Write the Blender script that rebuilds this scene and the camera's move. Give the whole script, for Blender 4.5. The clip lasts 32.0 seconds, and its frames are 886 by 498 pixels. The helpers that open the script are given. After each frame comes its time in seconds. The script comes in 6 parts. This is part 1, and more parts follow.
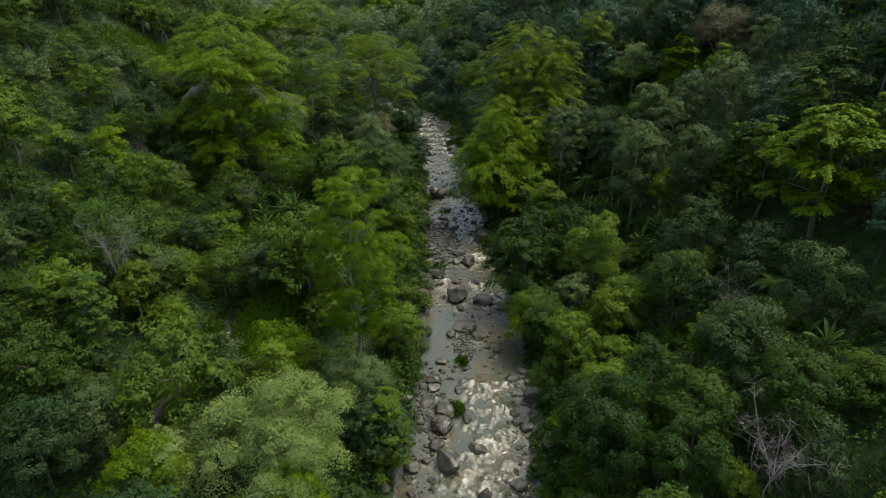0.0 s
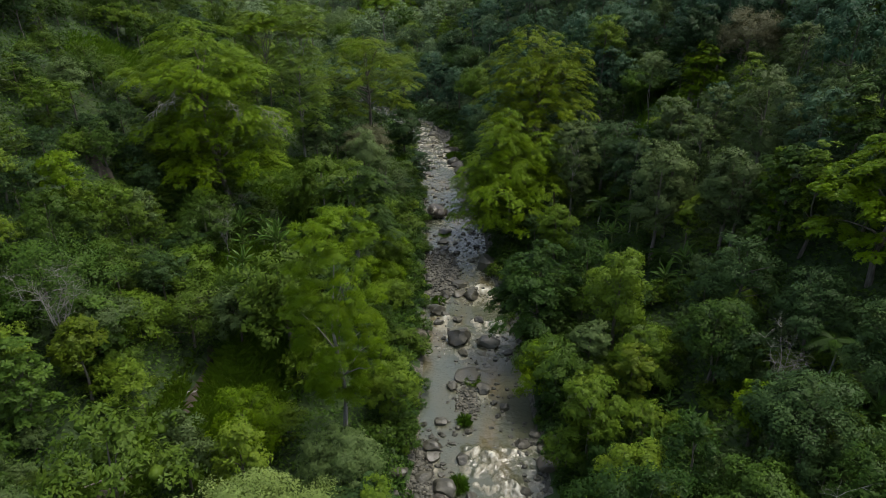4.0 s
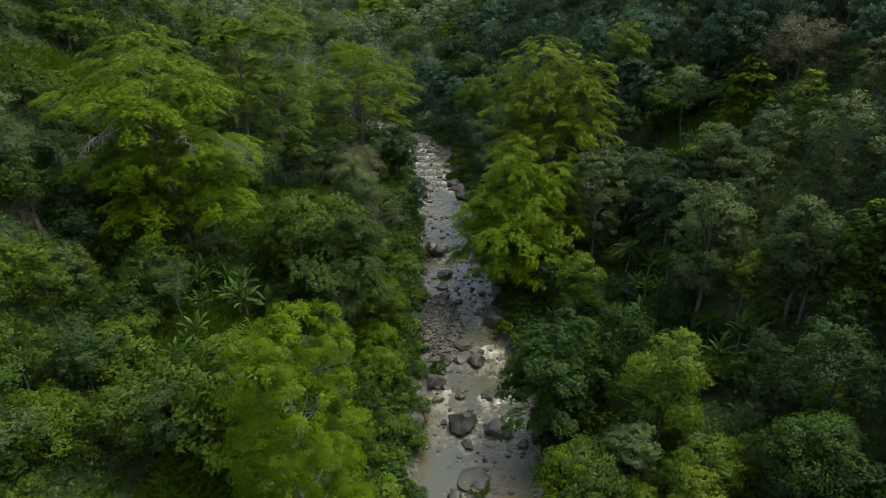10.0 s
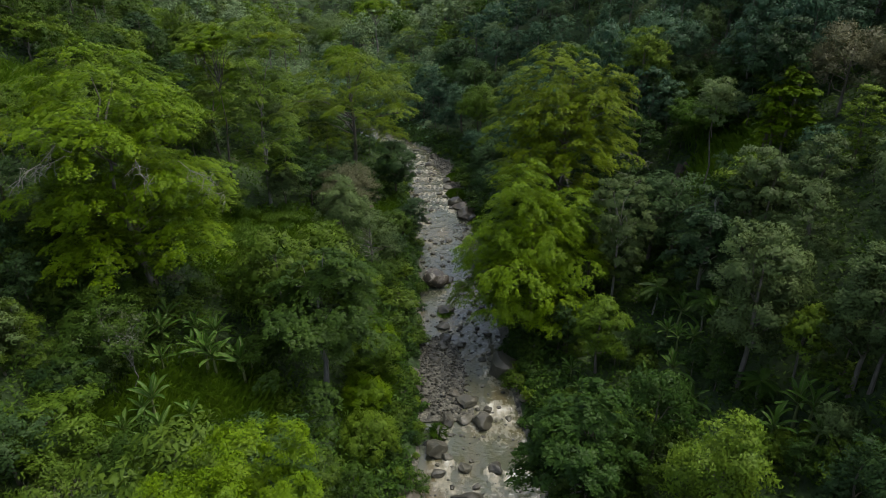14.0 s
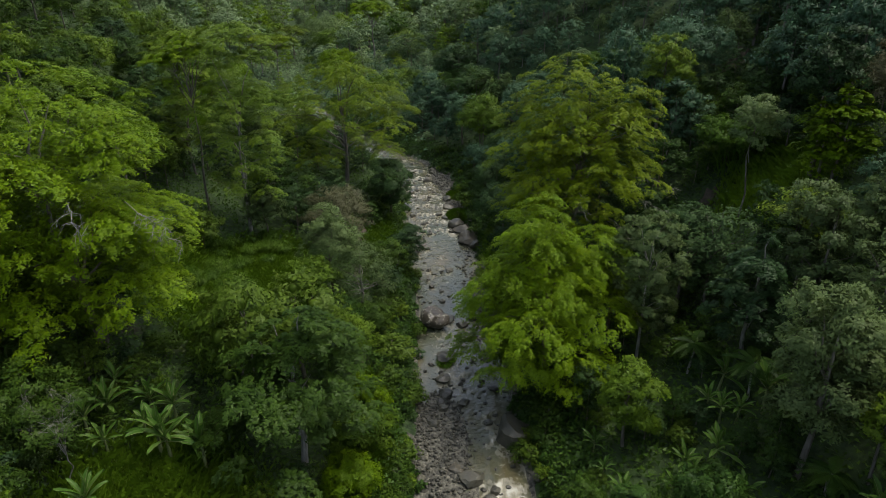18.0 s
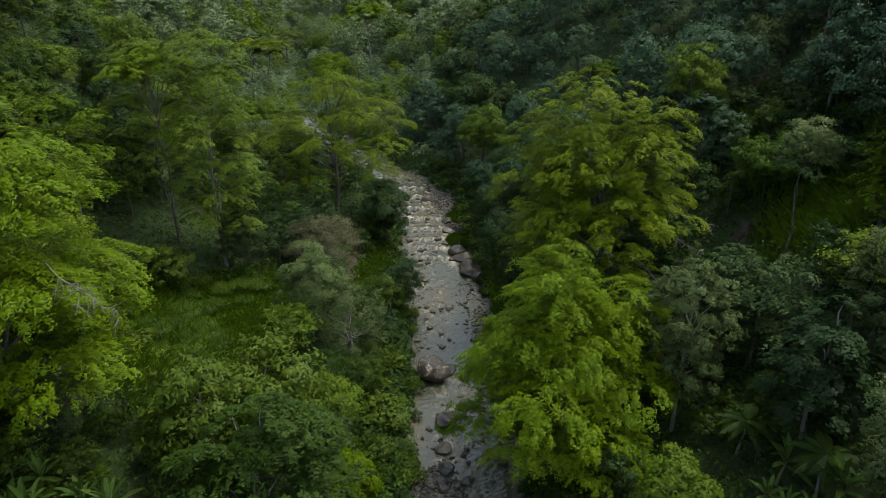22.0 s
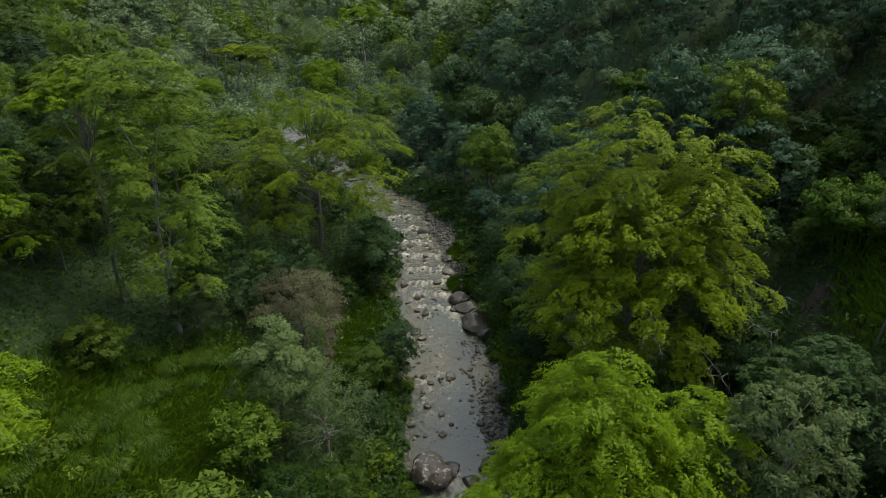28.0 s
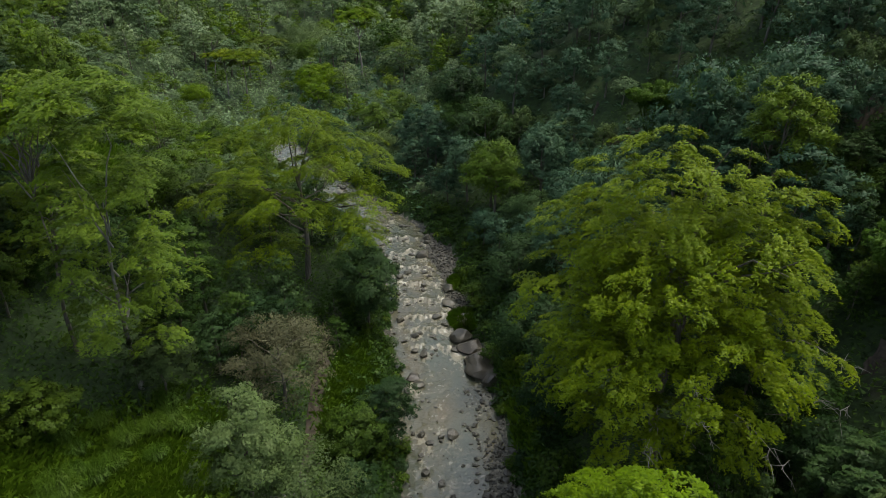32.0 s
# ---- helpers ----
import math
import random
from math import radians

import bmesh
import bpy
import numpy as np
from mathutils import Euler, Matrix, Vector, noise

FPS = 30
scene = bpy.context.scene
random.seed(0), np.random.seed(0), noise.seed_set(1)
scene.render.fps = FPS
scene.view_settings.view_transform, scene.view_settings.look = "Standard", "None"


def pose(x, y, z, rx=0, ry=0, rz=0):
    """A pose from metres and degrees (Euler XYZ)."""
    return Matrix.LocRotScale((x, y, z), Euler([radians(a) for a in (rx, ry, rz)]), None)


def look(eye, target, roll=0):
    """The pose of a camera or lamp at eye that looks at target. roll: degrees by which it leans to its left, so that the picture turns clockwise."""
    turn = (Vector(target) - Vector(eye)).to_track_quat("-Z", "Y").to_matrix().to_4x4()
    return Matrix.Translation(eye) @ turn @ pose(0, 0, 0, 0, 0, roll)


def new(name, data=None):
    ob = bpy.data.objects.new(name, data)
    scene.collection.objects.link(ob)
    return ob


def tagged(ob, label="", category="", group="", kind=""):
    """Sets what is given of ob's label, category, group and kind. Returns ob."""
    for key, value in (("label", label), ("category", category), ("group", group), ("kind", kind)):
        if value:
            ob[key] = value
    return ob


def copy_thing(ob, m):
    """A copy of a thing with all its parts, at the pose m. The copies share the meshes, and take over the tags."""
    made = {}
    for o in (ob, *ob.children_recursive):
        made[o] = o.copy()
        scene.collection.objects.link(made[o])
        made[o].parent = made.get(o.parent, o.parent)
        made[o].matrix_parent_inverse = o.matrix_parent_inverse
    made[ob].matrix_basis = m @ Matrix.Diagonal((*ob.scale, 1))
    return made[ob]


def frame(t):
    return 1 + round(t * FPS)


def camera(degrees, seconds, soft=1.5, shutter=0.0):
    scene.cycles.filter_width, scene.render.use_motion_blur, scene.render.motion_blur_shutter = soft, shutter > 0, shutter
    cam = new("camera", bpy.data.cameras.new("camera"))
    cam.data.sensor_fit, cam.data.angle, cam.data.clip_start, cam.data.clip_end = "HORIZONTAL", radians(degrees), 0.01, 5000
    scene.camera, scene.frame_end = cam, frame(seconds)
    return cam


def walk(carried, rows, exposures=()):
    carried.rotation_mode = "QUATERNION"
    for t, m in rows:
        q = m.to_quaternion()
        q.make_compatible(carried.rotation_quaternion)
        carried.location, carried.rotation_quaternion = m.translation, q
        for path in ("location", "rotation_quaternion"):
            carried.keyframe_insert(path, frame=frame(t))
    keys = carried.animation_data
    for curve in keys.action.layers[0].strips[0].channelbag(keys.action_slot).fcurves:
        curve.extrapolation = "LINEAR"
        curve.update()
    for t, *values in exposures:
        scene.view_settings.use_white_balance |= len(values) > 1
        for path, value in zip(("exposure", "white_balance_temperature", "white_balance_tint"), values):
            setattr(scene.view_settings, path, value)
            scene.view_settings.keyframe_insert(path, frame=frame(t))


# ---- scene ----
cam = camera(70.0, 32.0, soft=0.8)
METRES, EYE, TILT = 72.0, 48.0, -24.48
ROWS = [
    (0.0, 0.0000, 0.0000, 0.0000, -0.00, 0.00, 0.00),
    (0.5, -0.0001, 0.0187, 0.0089, 0.00, -0.00, -0.00),
    (1.0, -0.0002, 0.0375, 0.0176, -0.01, 0.01, -0.00),
    (1.5, -0.0003, 0.0560, 0.0262, -0.01, 0.00, 0.01),
    (2.0, -0.0002, 0.0748, 0.0349, -0.02, 0.01, 0.01),
    (2.5, -0.0001, 0.0936, 0.0435, -0.01, -0.00, 0.02),
    (3.0, -0.0002, 0.1125, 0.0521, -0.02, 0.01, 0.01),
    (3.5, -0.0002, 0.1312, 0.0610, -0.02, -0.01, 0.02),
    (5.5, -0.0006, 0.2062, 0.0959, -0.06, -0.04, 0.02),
    (6.0, -0.0007, 0.2250, 0.1044, -0.07, -0.04, 0.02),
    (6.5, -0.0007, 0.2438, 0.1132, -0.08, -0.05, 0.02),
    (7.0, -0.0010, 0.2629, 0.1217, -0.08, -0.05, 0.02),
    (7.5, -0.0009, 0.2817, 0.1303, -0.08, -0.05, 0.02),
    (8.0, -0.0012, 0.3005, 0.1388, -0.10, -0.05, 0.03),
    (8.5, -0.0013, 0.3195, 0.1470, -0.11, -0.04, 0.04),
    (9.0, -0.0016, 0.3383, 0.1556, -0.12, -0.05, 0.02),
    (9.5, -0.0017, 0.3574, 0.1639, -0.12, -0.05, 0.03),
    (10.0, -0.0019, 0.3762, 0.1724, -0.13, -0.05, 0.04),
    (10.5, -0.0022, 0.3952, 0.1806, -0.13, -0.05, 0.05),
    (11.0, -0.0022, 0.4139, 0.1891, -0.12, -0.04, 0.05),
    (11.5, -0.0028, 0.4332, 0.1976, -0.15, -0.04, 0.05),
    (12.0, -0.0035, 0.4522, 0.2061, -0.17, -0.05, 0.04),
    (12.5, -0.0033, 0.4716, 0.2147, -0.16, -0.04, 0.06),
    (13.0, -0.0037, 0.4907, 0.2233, -0.18, -0.04, 0.06),
    (13.5, -0.0039, 0.5099, 0.2319, -0.20, -0.05, 0.06),
    (14.0, -0.0038, 0.5294, 0.2403, -0.18, -0.05, 0.08),
    (14.5, -0.0034, 0.5483, 0.2492, -0.17, -0.05, 0.07),
    (16.5, -0.0034, 0.6264, 0.2849, -0.20, -0.07, 0.07),
    (17.0, -0.0034, 0.6459, 0.2936, -0.21, -0.06, 0.08),
    (17.5, -0.0035, 0.6654, 0.3022, -0.22, -0.06, 0.09),
    (18.0, -0.0034, 0.6846, 0.3114, -0.22, -0.07, 0.12),
    (18.5, -0.0034, 0.7041, 0.3202, -0.23, -0.06, 0.10),
    (19.0, -0.0034, 0.7236, 0.3289, -0.24, -0.06, 0.11),
    (19.5, -0.0035, 0.7431, 0.3377, -0.25, -0.06, 0.14),
    (20.0, -0.0035, 0.7622, 0.3468, -0.26, -0.08, 0.16),
    (20.5, -0.0037, 0.7817, 0.3555, -0.28, -0.06, 0.17),
    (21.0, -0.0039, 0.8010, 0.3645, -0.29, -0.05, 0.19),
    (21.5, -0.0041, 0.8201, 0.3733, -0.30, -0.06, 0.18),
    (22.0, -0.0040, 0.8392, 0.3822, -0.31, -0.06, 0.20),
    (22.5, -0.0040, 0.8584, 0.3909, -0.33, -0.05, 0.20),
    (23.0, -0.0040, 0.8775, 0.3994, -0.33, -0.04, 0.19),
    (23.5, -0.0044, 0.8962, 0.4078, -0.35, -0.04, 0.19),
    (24.0, -0.0039, 0.9147, 0.4164, -0.33, -0.06, 0.23),
    (24.5, -0.0047, 0.9328, 0.4243, -0.37, -0.04, 0.21),
    (25.0, -0.0043, 0.9508, 0.4322, -0.37, -0.03, 0.19),
    (25.5, -0.0042, 0.9682, 0.4406, -0.36, -0.04, 0.21),
    (27.5, -0.0037, 1.0399, 0.4723, -0.37, -0.05, 0.25),
    (28.0, -0.0035, 1.0571, 0.4803, -0.36, -0.05, 0.27),
    (28.5, -0.0038, 1.0741, 0.4882, -0.37, -0.06, 0.24),
    (29.0, -0.0040, 1.0910, 0.4958, -0.38, -0.05, 0.24),
    (29.5, -0.0041, 1.1074, 0.5035, -0.39, -0.05, 0.25),
    (30.0, -0.0041, 1.1240, 0.5109, -0.40, -0.04, 0.23),
    (30.5, -0.0043, 1.1399, 0.5187, -0.41, -0.04, 0.23),
    (31.0, -0.0043, 1.1563, 0.5261, -0.42, -0.04, 0.24),
    (31.5, -0.0039, 1.1726, 0.5335, -0.40, -0.04, 0.24),
    (32.0, -0.0044, 1.1883, 0.5410, -0.43, -0.05, 0.26),
]
walk(cam, [(t, pose(0, 0, EYE, TILT) @ pose(METRES * x, METRES * y, METRES * z, 90 + pitch, roll, yaw)) for t, x, y, z, yaw, pitch, roll in ROWS])

# ---- the shape of the valley ----
def river_x(y):
    """Centre line of the river."""
    return np.interp(y, (-80, 30, 49, 63, 85, 110, 135, 156, 172, 192, 202, 220, 250, 285, 340, 420, 600, 1500),
                     (-6, 0.5, 2.2, 4.0, 3.9, 2.5, 2.2, 0.3, -1.5, -4.0, -8.5, -21.0, -40.0, -52.0, -60.0, -70.0, -95.0, -120.0))


def river_more(y):
    """How much further than usual each bank stands from the centre line."""
    return np.interp(y, (-80, 62, 86, 103), (1.4, 1.4, 1.1, 0.0))


def water_z(y):
    return np.interp(y, (-80, 46, 64, 84, 90, 98, 104, 164, 198, 260, 1500), (-2.6, -1.3, -0.3, -0.05, 0.15, 0.2, 0.6, 1.3, 2.5, 4.0, 25.0))


def ground_z(x, y):
    """Height of the valley's ground."""
    d = x - river_x(y)
    more = river_more(y)
    d = np.where(np.abs(d) < 6.5 + more, d * 6.5 / (6.5 + more), d - np.sign(d) * more)
    left = np.interp(-d, (0, 4.5, 6.6, 10, 18, 28, 36, 46, 60, 80, 110, 160, 300, 900),
                     (-1.1, -0.7, 0.7, 2.2, 4.2, 6.8, 9.5, 16, 27, 42, 58, 78, 115, 190))
    wide = np.interp(y, (232, 266, 420, 600), (0, 34, 40, 10))
    dr = np.where(d > 12, 12 + np.maximum(d - 12 - wide, 0) + np.minimum(np.maximum(d - 12, 0), wide) * 0.12, d)
    right = np.interp(dr, (0, 4.5, 6.6, 9, 18, 28, 34, 42, 52, 70, 100, 160, 300, 900),
                      (-1.1, -0.7, 0.9, 2.6, 5.2, 9.0, 13.5, 21, 29, 42, 60, 85, 120, 200))
    head = np.maximum(y - 400, 0) * 0.22
    off = np.clip((np.abs(d) - 6) / 14, 0, 1)
    bumps = 0.7 * np.sin(x * 0.21 + 1.3 * np.sin(y * 0.13)) + 0.6 * np.sin(y * 0.17 + 0.9 * np.sin(x * 0.19 + 2.0)) + 0.25 * np.sin(x * 0.7 + y * 0.51)
    gully = 3.6 * np.exp(-((x + 28.9) / 3.2) ** 2) * np.clip((y - 52) / 6, 0, 1) * np.clip((84 - y) / 10, 0, 1)
    return -gully + water_z(y) * np.clip(1.2 - np.abs(d) / 200, 0.3, 1) + np.where(d < 0, left, right) + head + off * bumps

# ---- light ----
SUN_AZ, SUN_EL = 70.0, 68.0
world = bpy.data.worlds.new("sky")
scene.world = world
world.use_nodes = True
wn = world.node_tree
sky = wn.nodes.new("ShaderNodeTexSky")
sky.sky_type = "NISHITA"
sky.sun_disc = False
sky.sun_elevation, sky.sun_rotation = radians(SUN_EL), radians(SUN_AZ)
sky.air_density, sky.dust_density = 1.0, 3.0
cloud = wn.nodes.new("ShaderNodeHueSaturation")
cloud.inputs["Saturation"].default_value = 0.75
wn.links.new(sky.outputs[0], cloud.inputs["Color"])
wn.links.new(cloud.outputs[0], wn.nodes["Background"].inputs[0])
wn.nodes["Background"].inputs[1].default_value = 0.15
sun = new("sun", bpy.data.lights.new("sun", "SUN"))
sun.data.energy, sun.data.angle, sun.data.color = 1.25, radians(25), (1.0, 0.95, 0.84)
sun_way = Vector((math.sin(radians(SUN_AZ)) * math.cos(radians(SUN_EL)), math.cos(radians(SUN_AZ)) * math.cos(radians(SUN_EL)), math.sin(radians(SUN_EL))))
sun.matrix_world = look(sun_way * 300, (0, 0, 0))
scene.view_settings.exposure = 0.7


# ---- materials ----
def node_material(name):
    mat = bpy.data.materials.new(name)
    mat.use_nodes = True
    nt = mat.node_tree
    return mat, nt, nt.nodes["Principled BSDF"]


def add(nt, kind, **values):
    n = nt.nodes.new(kind)
    for key, value in values.items():
        n.inputs[key].default_value = value
    return n


def ramp(nt, source, stops):
    r = nt.nodes.new("ShaderNodeValToRGB")
    els = r.color_ramp.elements
    while len(els) < len(stops):
        els.new(0.5)
    for e, (p, c) in zip(els, stops):
        e.position, e.color = p, (*c, 1)
    nt.links.new(source, r.inputs[0])
    return r


def noise_tex(nt, scale, detail=4.0, coords="Object", stretch=None):
    tc = nt.nodes.new("ShaderNodeTexCoord")
    n = add(nt, "ShaderNodeTexNoise", Scale=scale, Detail=detail)
    if stretch:
        mp = add(nt, "ShaderNodeMapping", Scale=stretch)
        nt.links.new(tc.outputs[coords], mp.inputs[0])
        nt.links.new(mp.outputs[0], n.inputs["Vector"])
    else:
        nt.links.new(tc.outputs[coords], n.inputs["Vector"])
    return n


def foliage(name, dark, mid, light, spread=0.5, gloss=0.45):
    """Leaves: each leaf and each tree has its own tint; light shines through a little."""
    mat, nt, bsdf = node_material(name)
    geo = nt.nodes.new("ShaderNodeNewGeometry")
    info = nt.nodes.new("ShaderNodeObjectInfo")
    big = noise_tex(nt, 0.35, 2.0)
    m1 = nt.nodes.new("ShaderNodeMath"); m1.operation = "MULTIPLY_ADD"
    m1.inputs[1].default_value, m1.inputs[2].default_value = 0.2, 0.12
    nt.links.new(geo.outputs["Random Per Island"], m1.inputs[0])
    m2 = nt.nodes.new("ShaderNodeMath"); m2.operation = "MULTIPLY_ADD"
    m2.inputs[1].default_value = spread
    nt.links.new(info.outputs["Random"], m2.inputs[0]); nt.links.new(m1.outputs[0], m2.inputs[2])
    tint = nt.nodes.new("ShaderNodeAttribute"); tint.attribute_name = "tint"
    m4 = nt.nodes.new("ShaderNodeMath"); m4.operation = "MULTIPLY_ADD"
    m4.inputs[1].default_value = spread
    nt.links.new(tint.outputs["Fac"], m4.inputs[0]); nt.links.new(m2.outputs[0], m4.inputs[2])
    m2 = m4
    m3 = nt.nodes.new("ShaderNodeMath"); m3.operation = "MULTIPLY_ADD"
    m3.inputs[1].default_value = 0.5
    nt.links.new(big.outputs[0], m3.inputs[0]); nt.links.new(m2.outputs[0], m3.inputs[2])
    col = ramp(nt, m3.outputs[0], ((0.22, dark), (0.6, mid), (1.0, light)))
    nt.links.new(col.outputs[0], bsdf.inputs["Base Color"])
    bsdf.inputs["Roughness"].default_value = gloss
    bsdf.inputs["Specular IOR Level"].default_value = 0.12
    tr = nt.nodes.new("ShaderNodeBsdfTranslucent")
    nt.links.new(col.outputs[0], tr.inputs[0])
    mix = add(nt, "ShaderNodeMixShader", Fac=0.27)
    nt.links.new(bsdf.outputs[0], mix.inputs[1]); nt.links.new(tr.outputs[0], mix.inputs[2])
    nt.links.new(mix.outputs[0], nt.nodes["Material Output"].inputs[0])
    return mat


LEAF = {
    "round": foliage("broad_leaves", (0.016, 0.038, 0.006), (0.046, 0.090, 0.010), (0.095, 0.152, 0.015)),
    # haze of the far valley painted into the leaf colour
    "silver": foliage("haze_pale_leaves", (0.088, 0.150, 0.064), (0.165, 0.245, 0.108), (0.245, 0.325, 0.155), 0.3),
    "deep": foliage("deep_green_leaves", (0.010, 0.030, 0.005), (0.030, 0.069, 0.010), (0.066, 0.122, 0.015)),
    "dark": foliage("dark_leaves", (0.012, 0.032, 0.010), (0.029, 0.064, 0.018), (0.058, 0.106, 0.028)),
    # bluish haze over the right-hand slope painted into these leaves
    "teal": foliage("haze_blue_leaves", (0.022, 0.056, 0.029), (0.050, 0.106, 0.052), (0.092, 0.162, 0.078), 0.4),
    "lime": foliage("lime_leaves", (0.050, 0.104, 0.002), (0.121, 0.206, 0.003), (0.200, 0.280, 0.004), 0.2),
    "olive": foliage("olive_leaves", (0.050, 0.100, 0.002), (0.142, 0.206, 0.003), (0.246, 0.296, 0.004), 0.25),
    "feather": foliage("feathery_leaves", (0.042, 0.092, 0.008), (0.104, 0.174, 0.013), (0.185, 0.258, 0.022), 0.3),
    "moss": foliage("olive_green_leaves", (0.045, 0.080, 0.006), (0.105, 0.155, 0.010), (0.18, 0.235, 0.017), 0.25),
    "gray": foliage("grey_green_leaves", (0.034, 0.062, 0.018), (0.073, 0.114, 0.033), (0.126, 0.174, 0.056), 0.3),
    "sage": foliage("sage_green_leaves", (0.050, 0.088, 0.024), (0.105, 0.160, 0.047), (0.18, 0.245, 0.085), 0.25),
    "pale": foliage("pale_blossoming_leaves", (0.095, 0.15, 0.028), (0.22, 0.30, 0.08), (0.41, 0.49, 0.18), 0.2),
    "brown": foliage("brown_dry_leaves", (0.068, 0.074, 0.034), (0.130, 0.132, 0.066), (0.21, 0.205, 0.11), 0.2),
    "banana": foliage("banana_leaves", (0.030, 0.075, 0.010), (0.066, 0.138, 0.020), (0.115, 0.20, 0.034), 0.4, 0.35),
    "bamboo": foliage("bamboo_leaves", (0.03, 0.07, 0.006), (0.065, 0.13, 0.010), (0.11, 0.18, 0.016), 0.3),
    "grass": foliage("grass_blades", (0.034, 0.074, 0.005), (0.078, 0.146, 0.008), (0.132, 0.212, 0.014), 0.3),
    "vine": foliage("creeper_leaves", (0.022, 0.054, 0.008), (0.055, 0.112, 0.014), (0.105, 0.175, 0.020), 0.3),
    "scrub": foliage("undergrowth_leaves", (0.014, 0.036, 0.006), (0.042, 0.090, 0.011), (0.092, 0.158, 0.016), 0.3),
}


def bark_material(name, a, b):
    mat, nt, bsdf = node_material(name)
    n = noise_tex(nt, 2.5, 6.0, stretch=(2.0, 2.0, 0.35))
    col = ramp(nt, n.outputs[0], ((0.3, a), (0.7, b)))
    nt.links.new(col.outputs[0], bsdf.inputs["Base Color"])
    bsdf.inputs["Roughness"].default_value = 0.9
    bump = add(nt, "ShaderNodeBump", Strength=0.6, Distance=0.06)
    nt.links.new(n.outputs[0], bump.inputs["Height"]); nt.links.new(bump.outputs[0], bsdf.inputs["Normal"])
    return mat


BARK = bark_material("bark", (0.07, 0.06, 0.045), (0.19, 0.17, 0.14))
PALE_BARK = bark_material("pale_bark", (0.12, 0.11, 0.09), (0.30, 0.285, 0.25))


def rock_material(name, a, b, c, lichen=0.62):
    mat, nt, bsdf = node_material(name)
    n = noise_tex(nt, 2.2, 10.0)
    spots = noise_tex(nt, 9.0, 8.0)
    info = nt.nodes.new("ShaderNodeObjectInfo")
    m = nt.nodes.new("ShaderNodeMath"); m.operation = "MULTIPLY_ADD"; m.inputs[1].default_value = 0.3
    nt.links.new(info.outputs["Random"], m.inputs[0]); nt.links.new(n.outputs[0], m.inputs[2])
    col = ramp(nt, m.outputs[0], ((0.35, a), (0.9, b)))
    mask = ramp(nt, spots.outputs[0], ((lichen, (0, 0, 0)), (lichen + 0.07, (1, 1, 1))))
    mx = nt.nodes.new("ShaderNodeMixRGB"); mx.inputs[2].default_value = (*c, 1)
    nt.links.new(mask.outputs[0], mx.inputs[0]); nt.links.new(col.outputs[0], mx.inputs[1])
    nt.links.new(mx.outputs[0], bsdf.inputs["Base Color"])
    wet = ramp(nt, n.outputs[0], ((0.35, (0.28, 0.28, 0.28)), (0.65, (0.7, 0.7, 0.7))))
    nt.links.new(wet.outputs[0], bsdf.inputs["Roughness"])
    bump = add(nt, "ShaderNodeBump", Strength=0.9, Distance=0.2)
    nt.links.new(n.outputs[0], bump.inputs["Height"]); nt.links.new(bump.outputs[0], bsdf.inputs["Normal"])
    return mat


ROCK = rock_material("river_rock", (0.024, 0.023, 0.016), (0.098, 0.093, 0.064), (0.17, 0.165, 0.12), 0.66)
ROCK_LICHEN = rock_material("lichen_rock", (0.032, 0.027, 0.019), (0.098, 0.082, 0.058), (0.28, 0.265, 0.20), 0.56)
ROCK_BROWN = rock_material("brown_rock", (0.032, 0.029, 0.020), (0.098, 0.088, 0.062), (0.16, 0.152, 0.115), 0.64)

# ground: leaf litter, soil and low green growth
GROUND, nt, bsdf = node_material("valley_ground")
n1, n2 = noise_tex(nt, 0.12, 6.0), noise_tex(nt, 1.3, 8.0)
soil = ramp(nt, n2.outputs[0], ((0.3, (0.035, 0.028, 0.016)), (0.7, (0.085, 0.068, 0.040))))
green = ramp(nt, n2.outputs[0], ((0.3, (0.012, 0.026, 0.006)), (0.7, (0.036, 0.070, 0.012))))
mask = ramp(nt, n1.outputs[0], ((0.24, (0, 0, 0)), (0.36, (1, 1, 1))))
mx = nt.nodes.new("ShaderNodeMixRGB")
for a, b in ((mask, 0), (soil, 1), (green, 2)):
    nt.links.new(a.outputs[0], mx.inputs[b])
nt.links.new(mx.outputs[0], bsdf.inputs["Base Color"])
bsdf.inputs["Roughness"].default_value = 0.95
bump = add(nt, "ShaderNodeBump", Strength=0.8, Distance=0.3)
nt.links.new(n2.outputs[0], bump.inputs["Height"]); nt.links.new(bump.outputs[0], bsdf.inputs["Normal"])

# dirt of the footpath
DIRT, nt, bsdf = node_material("trodden_dirt")
n2 = noise_tex(nt, 2.0, 8.0)
soil = ramp(nt, n2.outputs[0], ((0.3, (0.034, 0.027, 0.017)), (0.7, (0.082, 0.066, 0.044))))
nt.links.new(soil.outputs[0], bsdf.inputs["Base Color"])
bsdf.inputs["Roughness"].default_value = 0.95

# gravel
GRAVEL, nt, bsdf = node_material("river_gravel")
v = add(nt, "ShaderNodeTexVoronoi", Scale=3.0)
tc = nt.nodes.new("ShaderNodeTexCoord")
nt.links.new(tc.outputs["Object"], v.inputs["Vector"])
sep = nt.nodes.new("ShaderNodeSeparateColor")
nt.links.new(v.outputs["Color"], sep.inputs[0])
col = ramp(nt, sep.outputs[0], ((0.0, (0.030, 0.029, 0.021)), (1.0, (0.145, 0.138, 0.102))))
nt.links.new(col.outputs[0], bsdf.inputs["Base Color"])
bsdf.inputs["Roughness"].default_value = 0.8
bump = add(nt, "ShaderNodeBump", Strength=1.0, Distance=0.15)
bump.invert = True
